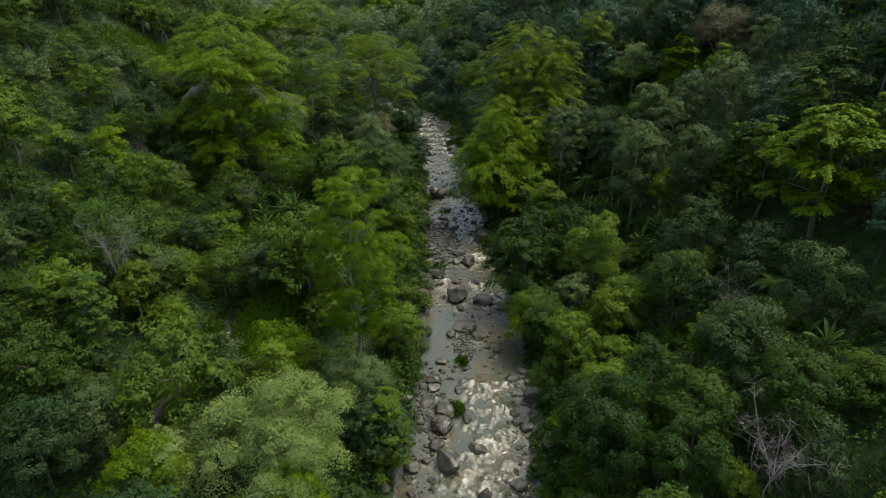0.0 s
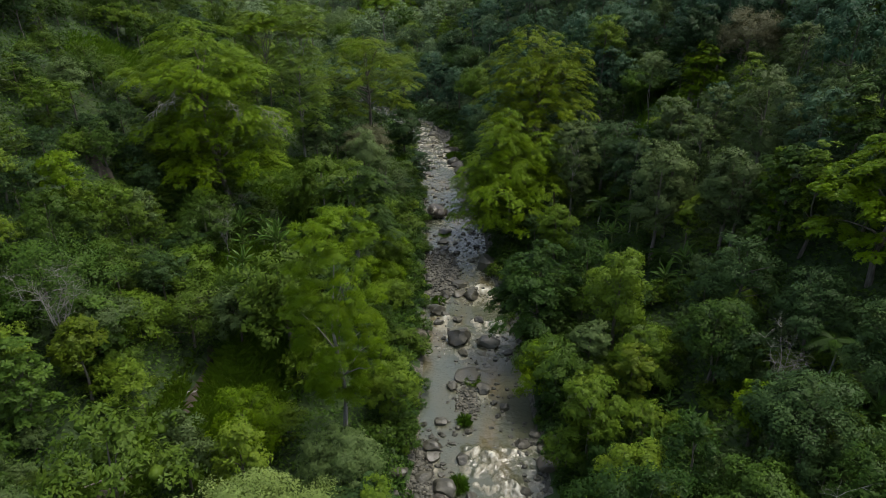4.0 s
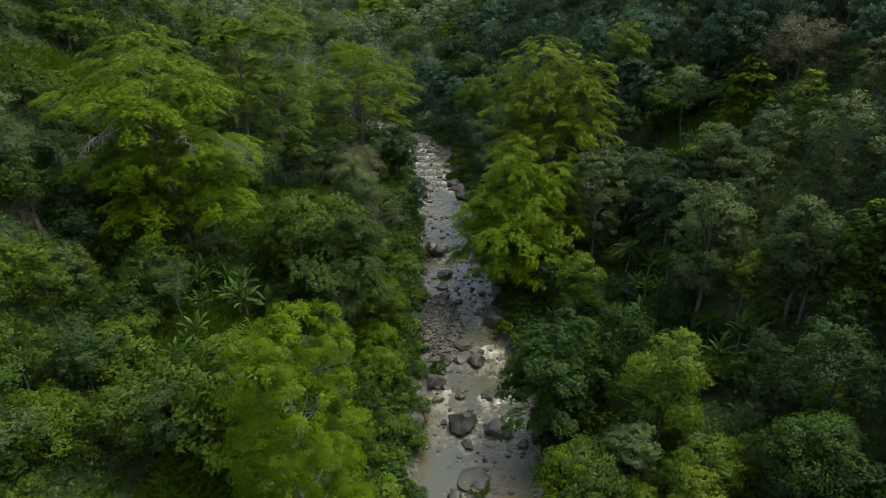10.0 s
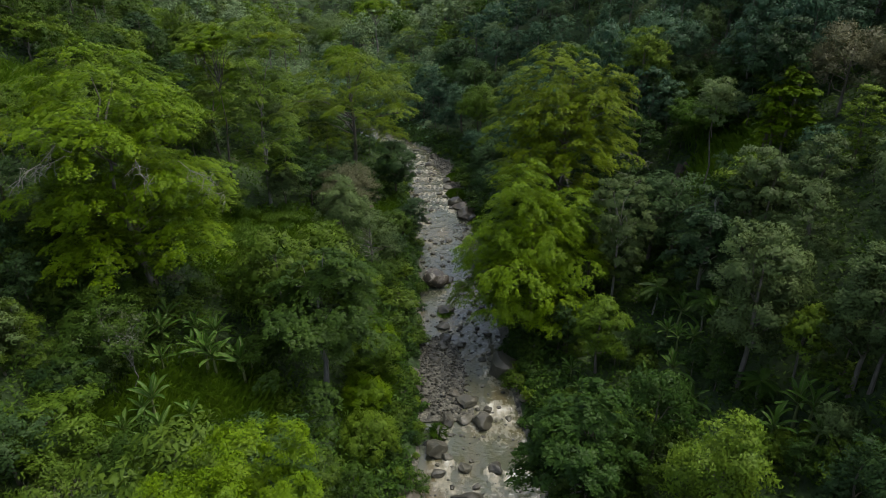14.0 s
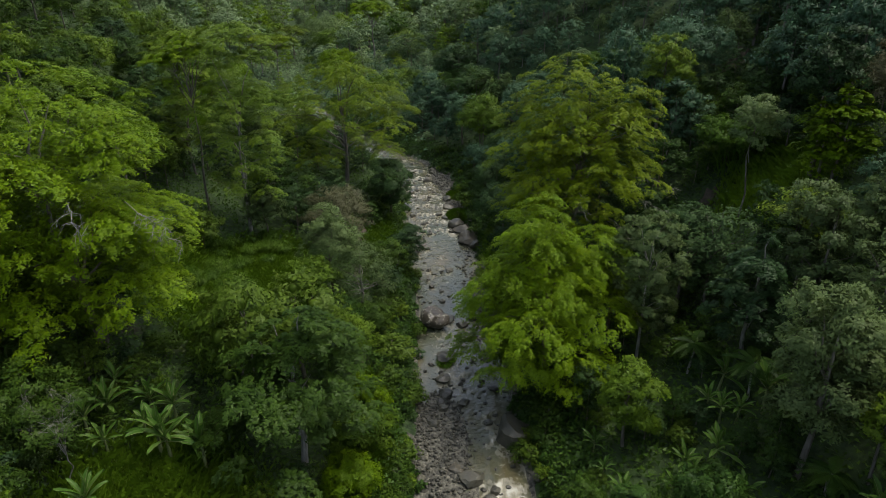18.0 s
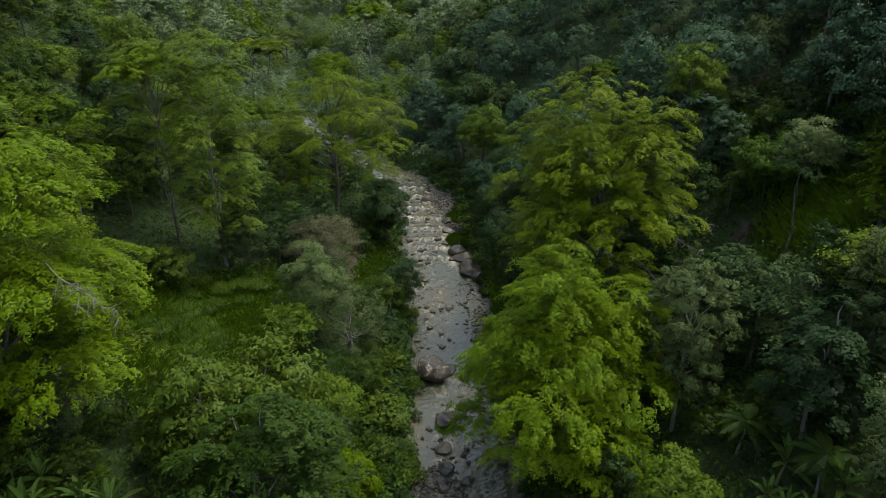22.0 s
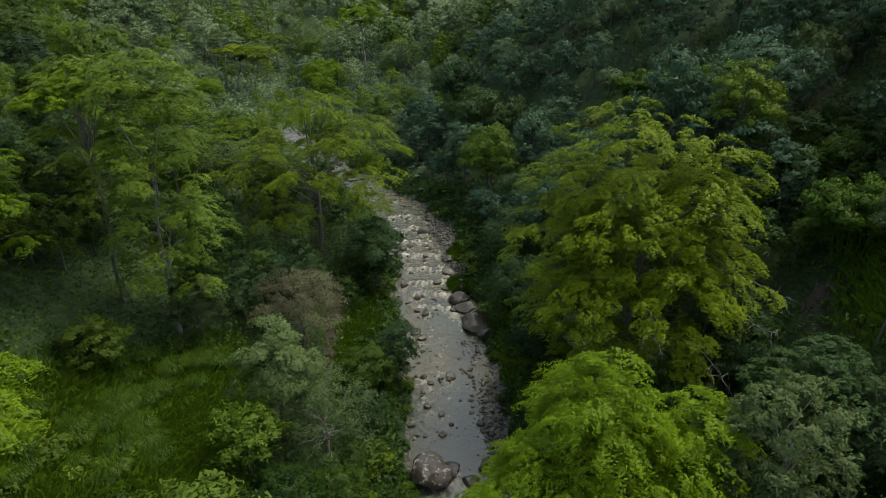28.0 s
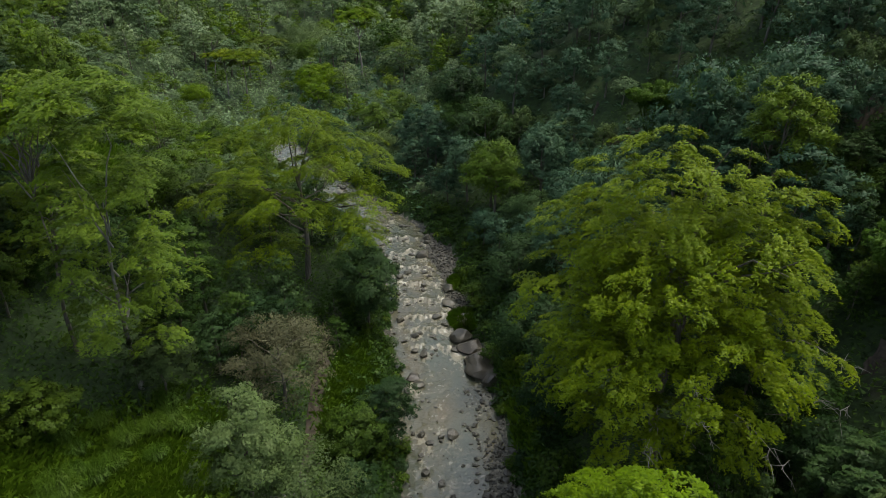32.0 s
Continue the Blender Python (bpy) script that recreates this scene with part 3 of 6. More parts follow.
chop = np.array([noise.noise(Vector((x * 0.8, y * 0.8, 0.3))) + 0.6 * noise.noise(Vector((x * 2.0, y * 2.2, 4.0))) for x, y in zip(WX.ravel(), WY.ravel())]).reshape(WX.shape)
WZ = WZ + chop * (0.04 + 0.95 * rough)


def lip(x0, x1, y, drop, run):
    """A small fall: the water heaps up behind a ragged lip, drops and runs white below it."""
    k = np.abs(WY - y) < 9
    x, s_ = WX[k], streak[k]
    bend = np.array([noise.noise(Vector((a * 0.55, y, 0.0))) + 0.5 * noise.noise(Vector((a * 1.7, y, 3.0))) for a in x])
    v = WY[k] - y - 1.3 * bend
    across = np.clip((x - x0) / 0.7 + 0.5, 0, 1) * np.clip((x1 - x) / 0.7 + 0.5, 0, 1)
    WZ[k] += across * drop * np.where(v > 0, np.exp(-v / 1.6), np.exp(-(v / 0.35) ** 2))
    below = np.where(v < 0.1, np.exp(np.minimum(v, 0) / run), np.exp(-((v - 0.1) / 0.3) ** 2))
    foam[k] += across * below * (0.20 + 0.42 * s_)


def wavelet(x, y, half, drop):
    """One short standing wave with a curved crest, smooth behind and broken in front."""
    k = (np.abs(WY - y) < 4) & (np.abs(WX - x) < half * 1.4)
    u = (WX[k] - x) / half
    v = WY[k] - y - 0.55 * half * u * u - 0.22 * np.sin(5.1 * u + 3 * x) - 0.12 * np.sin(11 * u + 5 * y)
    across = np.clip(1.35 - u * u, 0, 1)
    WZ[k] += across * drop * np.where(v > 0, np.exp(-v / 0.75), np.exp(-(v / 0.2) ** 2))
    foam[k] += across * np.where(v < 0.12, np.exp(np.minimum(v, 0) / 0.55), np.exp(-((v - 0.12) / 0.22) ** 2)) * (0.15 + 0.2 * streak[k])


streak = np.array([noise.noise(Vector((x * 1.5, y * 0.55, 9.0))) + 0.7 * noise.noise(Vector((x * 3.1, y * 1.6, 2.0))) for x, y in zip(WX.ravel(), WY.ravel())]).reshape(WX.shape)
for fall in ((4.6, 8.1, 101.3, 0.35, 2.2), (0.0, 1.8, 92.7, 0.35, 2.0), (4.0, 8.8, 91.2, 0.3, 1.3), (6.3, 9.6, 87.5, 0.2, 1.2), (4.0, 6.4, 112.0, 0.2, 1.5), (4.4, 6.0, 107.4, 0.2, 1.2),
             (3.2, 8.8, 64.7, 0.2, 0.5), (3.0, 8.2, 60.2, 0.2, 0.5), (3.2, 8.0, 55.1, 0.2, 0.5),
             (0.5, 3.0, 119.4, 0.15, 1.0), (-3.0, 1.5, 132.2, 0.12, 0.6), (-4.5, 1.5, 165.2, 0.25, 1.3), (-5.0, 2.0, 168.8, 0.25, 1.2), (-6.0, 2.0, 172.6, 0.25, 1.5), (-6.0, 1.5, 177.0, 0.25, 1.5), (-7.0, 0.5, 182.0, 0.25, 1.5),
             (-8.0, -1.0, 187.0, 0.25, 1.5), (-9.0, -2.0, 192.5, 0.25, 1.6), (-11.0, -4.0, 198.5, 0.3, 2.0)):
    lip(*fall)
for k in range(56):
    y = 65.5 - 20.5 * (k + rng.uniform()) / 56
    wavelet(5.6 + rng.uniform(-2.9, 2.9) - (0.06 * (60 - y) if y < 60 else 0), y, rng.uniform(0.5, 1.3), rng.uniform(0.16, 0.36))
for k in range(10):
    y = rng.uniform(46, 53)
    wavelet(rng.uniform(-1.5, 3), y, rng.uniform(0.5, 1.1), rng.uniform(0.12, 0.25))
wv = np.stack((WX.ravel(), WY.ravel(), WZ.ravel()), 1)
ii = np.arange(WX.size).reshape(WX.shape)
wf = np.stack((ii[:-1, :-1].ravel(), ii[:-1, 1:].ravel(), ii[1:, 1:].ravel(), ii[1:, :-1].ravel()), 1)
wme = mesh_from("water", wv, wf, WATER, True)
wme.attributes.new("foam", "FLOAT", "POINT").data.foreach_set("value", (foam + 0.9 * chop * (rough + 0.05)).ravel().astype(np.float32))
tagged(new("water", wme), "muddy brown stream broken into white water over rocks", "stream", kind="structure")


def gravel_bar(x, y, half_w, half_l, rise, turn, label):
    """A low bank of gravel with single stones joined into one sheet of stones."""
    n = 20
    verts, faces = [], []
    for i in range(n + 1):
        for j in range(n + 1):
            u, v = 2 * i / n - 1, 2 * j / n - 1
            h = max(0.0, 1 - (u * u + v * v)) ** 0.6
            verts.append((u * half_w, v * half_l, rise * h - 0.25 + 0.1 * noise.noise(Vector((u * 4, v * 9, x)))))
    for i in range(n):
        for j in range(n):
            faces.append((i * (n + 1) + j, (i + 1) * (n + 1) + j, (i + 1) * (n + 1) + j + 1, i * (n + 1) + j + 1))
    root = tagged(new("gravel_bar", mesh_from("gravel_bar", verts, faces, GRAVEL, True)), label, "gravel bar")
    root.matrix_world = pose(x, y, water_at(y) + 0.02, 0, 0, turn)
    bm = bmesh.new()
    bmesh.ops.create_icosphere(bm, subdivisions=1, radius=0.5)
    base = np.array([v.co for v in bm.verts])
    tri = np.array([[v.index for v in f.verts] for f in bm.faces])
    bm.free()
    r = np.random.default_rng(int(abs(x * 10 + y)))
    pieces = []
    for _ in range(int(half_w * half_l * 24)):
        u, v = r.uniform(-1, 1, 2)
        if u * u + v * v > 1:
            continue
        s = 0.2 + 0.42 * r.uniform() ** 3
        h = max(0.0, 1 - (u * u + v * v)) ** 0.6
        q = base * (1 + 0.12 * r.normal(size=base.shape)) * (s, s * 0.85, s * 0.7)
        pieces.append((q + (u * half_w, v * half_l, rise * h - 0.17), tri))
    v, f = joined(pieces)
    tagged(part("loose_gravel", mesh_from("loose_gravel", v, f, ROCK, True), root, "loose grey pebbles and cobbles"), kind="stuff")


def loose_stones(name, label, reaches, seed):
    """Small stones of the stream bed, joined."""
    r = np.random.default_rng(seed)
    pieces = []
    for count, y0, y1, d0, d1, s1 in reaches:
        for _ in range(count):
            y = r.uniform(y0, y1)
            d = r.uniform(d0, d1)
            s = 0.16 + s1 * r.uniform() ** 2.5
            q = ICO1[0] * 0.5 * (1 + 0.22 * r.normal(size=ICO1[0].shape)) * (s * 1.1, s, s * 0.7)
            z = max(water_at(y) + 0.02, ground_at(float(river_x(y)) + d, y))
            pieces.append((q + (float(river_x(y)) + d, y, z), ICO1[1]))
    tagged(new(name, mesh_from(name, *joined(pieces), ROCK, False)), label, "stones", kind="stuff")


loose_stones("loose_stones", "small dark stones strewn along the stream", (
    (190, 46, 70, -6.6, -2.5, 0.75), (130, 46, 70, 4.0, 6.8, 0.7), (90, 66, 84, -3.5, 4.5, 0.5), (90, 84, 100, -6.3, 5, 0.5),
    (120, 96, 122, -6.3, 1.5, 0.6), (90, 98, 124, 1.5, 6.5, 0.6), (260, 122, 156, 1.5, 6.6, 0.5), (70, 124, 164, -6.4, 1.0, 0.4),
    (210, 163, 200, -6.2, 6.5, 0.7), (120, 170, 204, 3.0, 6.8, 0.9), (90, 200, 260, -6.4, 6.4, 1.1)), 9)
gravel_bar(-0.2, 108.5, 3.3, 9.5, 0.5, 3, "low bar of grey gravel and cobbles in the stream")
gravel_bar(6.3, 139.0, 2.2, 12.0, 0.4, 4, "dark gravel margin along the stream's edge")
gravel_bar(-2.6, 63.0, 2.0, 6.0, 0.4, -4, "gravel and cobbles along the stream's margin")
gravel_bar(2.2, 181.0, 2.4, 10.0, 0.5, 8, "bouldery gravel margin beside the rapid")
gravel_bar(0.4, 192.5, 2.8, 9.5, 0.8, 14, "broad bank of dark gravel and boulders at the bend")
gravel_bar(3.0, 74.5, 1.7, 5.5, 0.35, 0, "small gravel island with tufts of grass")



# ---- bare earth banks ----
def earth_bank(x, y, w, h, label):
    """A slumped scarp of bare soil that faces down the valley."""
    n, m = 18, 10
    verts, faces = [], []
    side = 1 if x > 0 else -1
    for i in range(n + 1):
        for j in range(m + 1):
            u, v = i / n * 2 - 1, j / m
            edge = 1 - 0.35 * u * u + 0.25 * noise.noise(Vector((u * 2.5, x, 1.0)))
            px = x + u * w * 0.5 + side * v * h * 0.35
            py = y + v * h * 0.55 + 0.5 * noise.noise(Vector((u * 3, v * 3, y)))
            pz = ground_at(x + u * w * 0.5, y) - 0.5 + v * h * edge + 0.25 * noise.noise(Vector((u * 6, v * 6, x)))
            verts.append((px, py, pz))
    for i in range(n):
        for j in range(m):
            a = i * (m + 1) + j
            faces.append((a, a + m + 1, a + m + 2, a + 1))
    tagged(new("earth_bank", mesh_from("earth_bank", verts, faces, DIRT, True)), label, "earth bank", "bare earth banks")


earth_bank(-38.4, 72.9, 4.5, 3.2, "small scarp of bare dark brown soil among bushes")
earth_bank(-47.5, 97.0, 4.0, 3.0, "slumped patch of bare reddish brown soil on the slope")
earth_bank(51.0, 168.0, 4.0, 4.0, "patch of bare brown soil on the wooded slope")
earth_bank(37.2, 138.3, 3.0, 3.0, "small bare soil scar beside the trees")
earth_bank(27.0, 207.0, 3.0, 4.0, "narrow bare soil scar above the bend")

# ---- plants ----
def dome(rng, H, R, low=0.4, tiers=6, thick=0.1, power=1.9):
    """Clumps in flat tiers under an umbrella outline."""
    out = []
    for t in range(tiers):
        f = t / (tiers - 1)
        z = H * (low + (0.95 - low) * f)
        rr = R * math.sqrt(max(0.05, 1 - f ** power)) * rng.uniform(0.85, 1.0)
        n = max(2, int(2 + 7 * rr / R))
        a0 = rng.uniform(0, 6.28)
        for k in range(n):
            a = a0 + 6.28 * (k + rng.uniform(-0.3, 0.3)) / n
            q = rr * rng.uniform(0.5, 0.86)
            s = R * rng.uniform(0.2, 0.33)
            out.append((q * math.cos(a), q * math.sin(a), z + H * rng.uniform(-0.05, 0.05), s, s * rng.uniform(0.8, 1.2), R * thick * rng.uniform(0.8, 1.5)))
    out.append((0, 0, H * 0.96, R * 0.34, R * 0.34, R * thick))
    return out


def ball(rng, H, R, low=0.12, n=16, size=0.36):
    """Clumps over a rounded crown."""
    low = max(low, 1 - 2.9 * R / H) if low else low
    out = [(0, 0, H * (low + 1) / 2, R * 0.62, R * 0.62, H * (1 - low) * 0.33)]
    for k in range(n):
        f = (k + 0.5) / n
        cz = 1 - 1.5 * f
        a = k * 2.4 + rng.uniform(-0.4, 0.4)
        q = math.sqrt(max(0.0, 1 - cz * cz))
        s = R * size * rng.uniform(0.7, 1.25)
        g = rng.uniform(0.62, 0.86)
        out.append((R * g * q * math.cos(a), R * g * q * math.sin(a), H * (low + 1) / 2 + H * (1 - low) / 2 * g * cz, s, s, s * rng.uniform(0.6, 0.9)))
    return out


def column(rng, H, R, low=0.3, n=18):
    """Clumps on a tall, ragged crown."""
    out = []
    for k in range(n):
        f = (k + 0.5) / n
        a = k * 2.4 + rng.uniform(-0.5, 0.5)
        rr = R * (0.35 + 0.65 * math.sin(math.pi * min(1, (1 - f) * 0.85 + 0.12))) * rng.uniform(0.45, 0.85)
        s = R * rng.uniform(0.26, 0.46)
        out.append((rr * math.cos(a), rr * math.sin(a), H * (low + (0.95 - low) * f), s, s, s * rng.uniform(0.6, 1.0)))
    out.append((0, 0, H * 0.93, R * 0.3, R * 0.3, R * 0.35))
    return out


def fan_crown(rng, H, R, low, form, count=90, tiers=9, lift=0.75):
    """Sprays in tiers over a crown whose outline is given by form(f), f from the crown's foot to its top."""
    out = []
    peaks = [(rng.uniform(-0.35, 0.35) * R, rng.uniform(-0.35, 0.35) * R, rng.uniform(0.78, 0.98)) for _ in range(4)] + [(0, 0, 1.0)]
    for k in range(count):
        px, py, top = peaks[k % 5]
        f = ((k // 5) + rng.uniform(0, 1)) / (count / 5)
        f = min(1.0, (math.floor(f ** lift * tiers) + rng.normal() * 0.12 + 0.5) / tiers)
        f = max(0.0, f)
        rr = R * form(f) * (0.75 if px else 1.0)
        a = k * 2.4 + rng.uniform(-0.5, 0.5)
        ln = R * rng.uniform(0.24, 0.42)
        q = rr * rng.uniform(0.35, 0.95) - ln * 0.35
        q = min(max(q, 0.0), max(0.0, R * form(f) * 1.05 - ln * 0.6))
        out.append((px + q * math.cos(a), py + q * math.sin(a), H * (low + (top - low) * f), a + rng.uniform(-0.6, 0.6), ln, ln * rng.uniform(0.42, 0.62), rng.uniform(0.2, 0.6)))
    return out


def lobe_crown(rng, H, R, lobes, count, plate):
    """Small flat plates of leaves over the lobes of a crown; a lobe is (x, y, z, radius, half height) in parts of R, R, H, R, H."""
    out = []
    area = np.array([l[3] * (l[3] + l[4] * H / R) for l in lobes])
    for l, n in zip(lobes, np.maximum(4, (count * area / area.sum()).astype(int))):
        for k in range(n):
            cz = 1 - 1.55 * (k + 0.5) / n
            a = k * 2.4 + rng.uniform(-0.35, 0.35)
            g = rng.uniform(0.82, 1.05) if rng.uniform() < 0.8 else rng.uniform(0.35, 0.7)
            q = g * math.sqrt(max(0.0, 1 - cz * cz)) * l[3] * R
            ln = plate * rng.uniform(0.7, 1.35)
            q = max(0.0, q - 0.6 * ln)
            out.append((l[0] * R + q * math.cos(a), l[1] * R + q * math.sin(a), H * (l[2] + l[4] * g * cz), a + rng.uniform(-0.5, 0.5), ln, ln * rng.uniform(0.42, 0.62), rng.uniform(0.18, 0.5)))
    return out


def ring(rng, n, out, z, r, h, wob=0.05):
    """Lobes in a ring about the trunk."""
    a0 = rng.uniform(0, 6.28)
    return [(out * math.cos(a0 + 6.28 * k / n), out * math.sin(a0 + 6.28 * k / n), z + rng.uniform(-wob, wob), r * rng.uniform(0.85, 1.15), h * rng.uniform(0.8, 1.2)) for k in range(n)]


FANS = {
    "lobe_cone": lambda r, H, R: lobe_crown(r, H, R, [(-0.15, 0, 0.82, 0.36, 0.16), (0.45, 0.05, 0.70, 0.34, 0.12), (0.05, 0, 0.55, 0.55, 0.2)] + ring(r, 4, 0.40, 0.64, 0.34, 0.09) + ring(r, 5, 0.56, 0.46, 0.40, 0.10) + [l for l in ring(r, 7, 0.66, 0.26, 0.38, 0.12) if l[0] < 0.3], 360, 0.26 * R),
    "lobe_dome": lambda r, H, R: lobe_crown(r, H, R, [(-0.14, 0, 0.82, 0.56, 0.17), (-0.14, 0, 0.80, 0.34, 0.14), (0.5, -0.1, 0.78, 0.36, 0.11), (0.5, -0.1, 0.76, 0.2, 0.09), (0, 0, 0.55, 0.65, 0.2)] + ring(r, 5, 0.50, 0.70, 0.42, 0.11) + ring(r, 7, 0.64, 0.52, 0.40, 0.11) + [l for l in ring(r, 7, 0.62, 0.31, 0.38, 0.10) if l[0] < 0.25], 720, 0.17 * R),
    "lobe_umbrella": lambda r, H, R: lobe_crown(r, H, R, [(0, 0, 0.84, 0.55, 0.14), (0, 0, 0.5, 0.55, 0.2)] + ring(r, 5, 0.52, 0.70, 0.40, 0.09) + ring(r, 6, 0.62, 0.48, 0.38, 0.09) + ring(r, 5, 0.58, 0.27, 0.38, 0.09), 430, 0.24 * R),
    "lobe_open": lambda r, H, R: lobe_crown(r, H, R, [(0, 0, 0.88, 0.42, 0.07)] + ring(r, 5, 0.5, 0.76, 0.32, 0.045, 0.07) + ring(r, 6, 0.66, 0.56, 0.33, 0.045, 0.08) + ring(r, 4, 0.55, 0.36, 0.30, 0.05), 240, 0.19 * R),
    "lobe_tall": lambda r, H, R: lobe_crown(r, H, R, [(0, 0, 0.96, 0.62, 0.03)] + ring(r, 4, 0.5, 0.92, 0.40, 0.022, 0.015) + [l for z, q in ((0.82, 0.42), (0.71, 0.5), (0.60, 0.56), (0.49, 0.6), (0.38, 0.6), (0.27, 0.52)) for l in ring(r, 4, q, z, 0.42, 0.024, 0.04)], 230, 0.30 * R),
    "lobe_flat": lambda r, H, R: lobe_crown(r, H, R, [(0, 0, 0.96, 0.55, 0.04)] + ring(r, 5, 0.6, 0.90, 0.42, 0.035, 0.03) + ring(r, 2, 0.5, 0.75, 0.3, 0.025, 0.03), 90, 0.26 * R),
    "fan_dome": lambda r, H, R: fan_crown(r, H, R, 0.16, lambda f: math.sqrt(max(0.03, 1 - ((f - 0.42) / 0.62) ** 2)), 165, 9),
    "fan_open": lambda r, H, R: fan_crown(r, H, R, 0.36, lambda f: math.sqrt(max(0.03, 1 - ((f - 0.3) / 0.75) ** 2)), 90, 5),
    "fan_spread": lambda r, H, R: fan_crown(r, H, R, 0.3, lambda f: math.sqrt(max(0.03, 1 - f ** 2)), 90, 6),
}


SHAPE = {
    "clumpy": lambda r, H, R: [(c[0], c[1], c[2], c[3] * 0.5, c[4] * 0.5, c[5] * 0.42) for c in column(r, H, R, 0.26, 76)],
    "spread": lambda r, H, R: dome(r, H, R, 0.3, 6, 0.12),
    "round": lambda r, H, R: ball(r, H, R),
    "mound": lambda r, H, R: ball(r, H, R, 0.0, 14, 0.42),
    "column": lambda r, H, R: column(r, H, R),
    "tiered": lambda r, H, R: dome(r, H, R, 0.14, 9, 0.11, 1.5),
}


def woody(rng, H, R, clumps, thickness, limbs, lean):
    """Trunk and limbs as separate tubes."""
    reach = 0.82 if len(clumps[0]) == 6 else 0.66
    top = np.array((lean[0] * reach, lean[1] * reach, H * reach))
    path = [np.array((0, 0, -0.6)), np.array((0, 0, 0.0)), top * 0.3 + rng.normal(size=3) * 0.012 * H, top * 0.65 + rng.normal(size=3) * 0.015 * H, top]
    t = thickness
    trunk = tube(path, (t * 1.7, t * 1.25, t * 0.9, t * 0.6, t * 0.15), 7)
    arms = []
    order = rng.permutation(len(clumps))[:limbs]
    for i in order:
        c = np.array(clumps[i][:3])
        f = min(reach, max(0.25, (c[2] / H) * rng.uniform(0.6, 0.85)))
        p = limb_path(rng, top * (f / reach), c, 5, 0.05)
        arms.append(tube(p, [t * k for k in (0.45, 0.34, 0.26, 0.17, 0.06)], 5))
    return trunk, arms


def tree(name, shape, leaf, x, y, H, R, label, n=6000, size=0.5, limbs=8, lean=(0, 0), up=0.5, aspect=0.5, droop=0.25, bark=None, seed=None, category="tree", jitter=0.45, thick=None):
    """A tree of its own at x, y: trunk, limbs and crown."""
    rng = np.random.default_rng(seed if seed is not None else int(abs(x * 37 + y * 11)) + 5)
    root = tagged(new(name), label, category)
    root.empty_display_size = 0.5
    root.location = (x, y, ground_at(x, y) - 0.1)
    fan = shape in FANS
    clumps = [(c[0] + lean[0] * c[2] / H, c[1] + lean[1] * c[2] / H, *c[2:]) for c in (FANS if fan else SHAPE)[shape](rng, H, R)]
    trunk, arms = woody(rng, H, R, clumps, thick or 0.011 * H + 0.014 * R, limbs, lean)
    part("trunk", mesh_from("trunk", *trunk, bark or BARK, True), root)
    for v, f in arms:
        part("limb", mesh_from("limb", v, f, bark or BARK, True), root)
    v, f, nrm = fan_leaves(rng, clumps, n * 2, size * 0.78, aspect) if fan else clump_leaves(rng, clumps, int(n * 2.3), size * 0.62, up, jitter, aspect, droop, core=0.0)
    part("crown", mesh_from("crown", v, f, LEAF[leaf], normals=nrm), root)
    spots.append((x, y, R))
    return root


spots = [(-38.4, 71.0, 2.5), (-47.5, 95.0, 2.5), (51.0, 165.0, 2.5), (37.2, 136.0, 2.0), (27.0, 204.0, 2.0)]

# the great trees, one by one
layered = tree("umbrella_tree", "lobe_umbrella", "lime", -34.9, 109.7, 30.0, 12.4, "huge spreading lime green umbrella tree with layered crown", 84000, 0.38, 14, (-2.6, 0.0), 0.7, 0.42, thick=0.4)
tree("umbrella_tree", "lobe_open", "lime", -44.5, 139.0, 18.0, 6.8, "lime green flat tiered tree above the clearing", 16000, 0.38, 9, (0, 0), 0.7, 0.42, bark=PALE_BARK, thick=0.22)
tree("feathery_tree", "clumpy", "lime", -10.2, 63.5, 27.0, 6.2, "tall feathery yellow green tree with a pale slender trunk", 52000, 0.27, 12, (0.5, 0), 0.45, 0.4, bark=PALE_BARK, thick=0.24)
tree("blossoming_tree", "round", "pale", -14.5, 43.0, 13.4, 6.8, "rounded pale cream green blossoming tree", 30000, 0.3, 8, jitter=0.75)
tree("blossoming_tree", "round", "pale", -23.0, 40.6, 9.5, 3.6, "smaller pale green blossoming tree beside a taller one", 9000, 0.3, 5, jitter=0.75)
tree("feathery_tree", "round", "lime", -12.2, 37.6, 10.2, 3.4, "rounded lime green tree below a pale one", 8000, 0.3, 5)
tree("round_tree", "round", "feather", 16.4, 52.5, 9.0, 3.6, "bright green rounded tree on the bank above the rapids", 9000, 0.34, 6)
tree("round_tree", "mound", "lime", 12.9, 52.0, 4.2, 2.0, "low yellow green bush hanging over boulders", 4500, 0.3, 3)
tree("feathery_tree", "tiered", "feather", -6.6, 51.2, 8.6, 3.5, "feathery green tree hanging over the stream's rocky margin", 9000, 0.34, 6, (0.9, 0), 0.6)
tree("spreading_tree", "fan_spread", "round", -13.3, 100.5, 18.5, 8.2, "wide dark green spreading tree with a pale trunk", 16000, 0.5, 12, up=0.7, aspect=0.42, bark=PALE_BARK)
tree("olive_umbrella_tree", "lobe_open", "olive", -19.0, 175.0, 27.0, 14.8, "large open yellow olive umbrella tree leaning over the stream", 46000, 0.36, 16, (0, 0), 0.75, 0.42, thick=0.4)
tree("slender_tree", "lobe_tall", "feather", -30.0, 146.0, 32.0, 6.8, "very tall slender tree with flat green tiers and pale trunk", 26000, 0.36, 9, (1, 0), 0.7, 0.45, bark=PALE_BARK, thick=0.24)
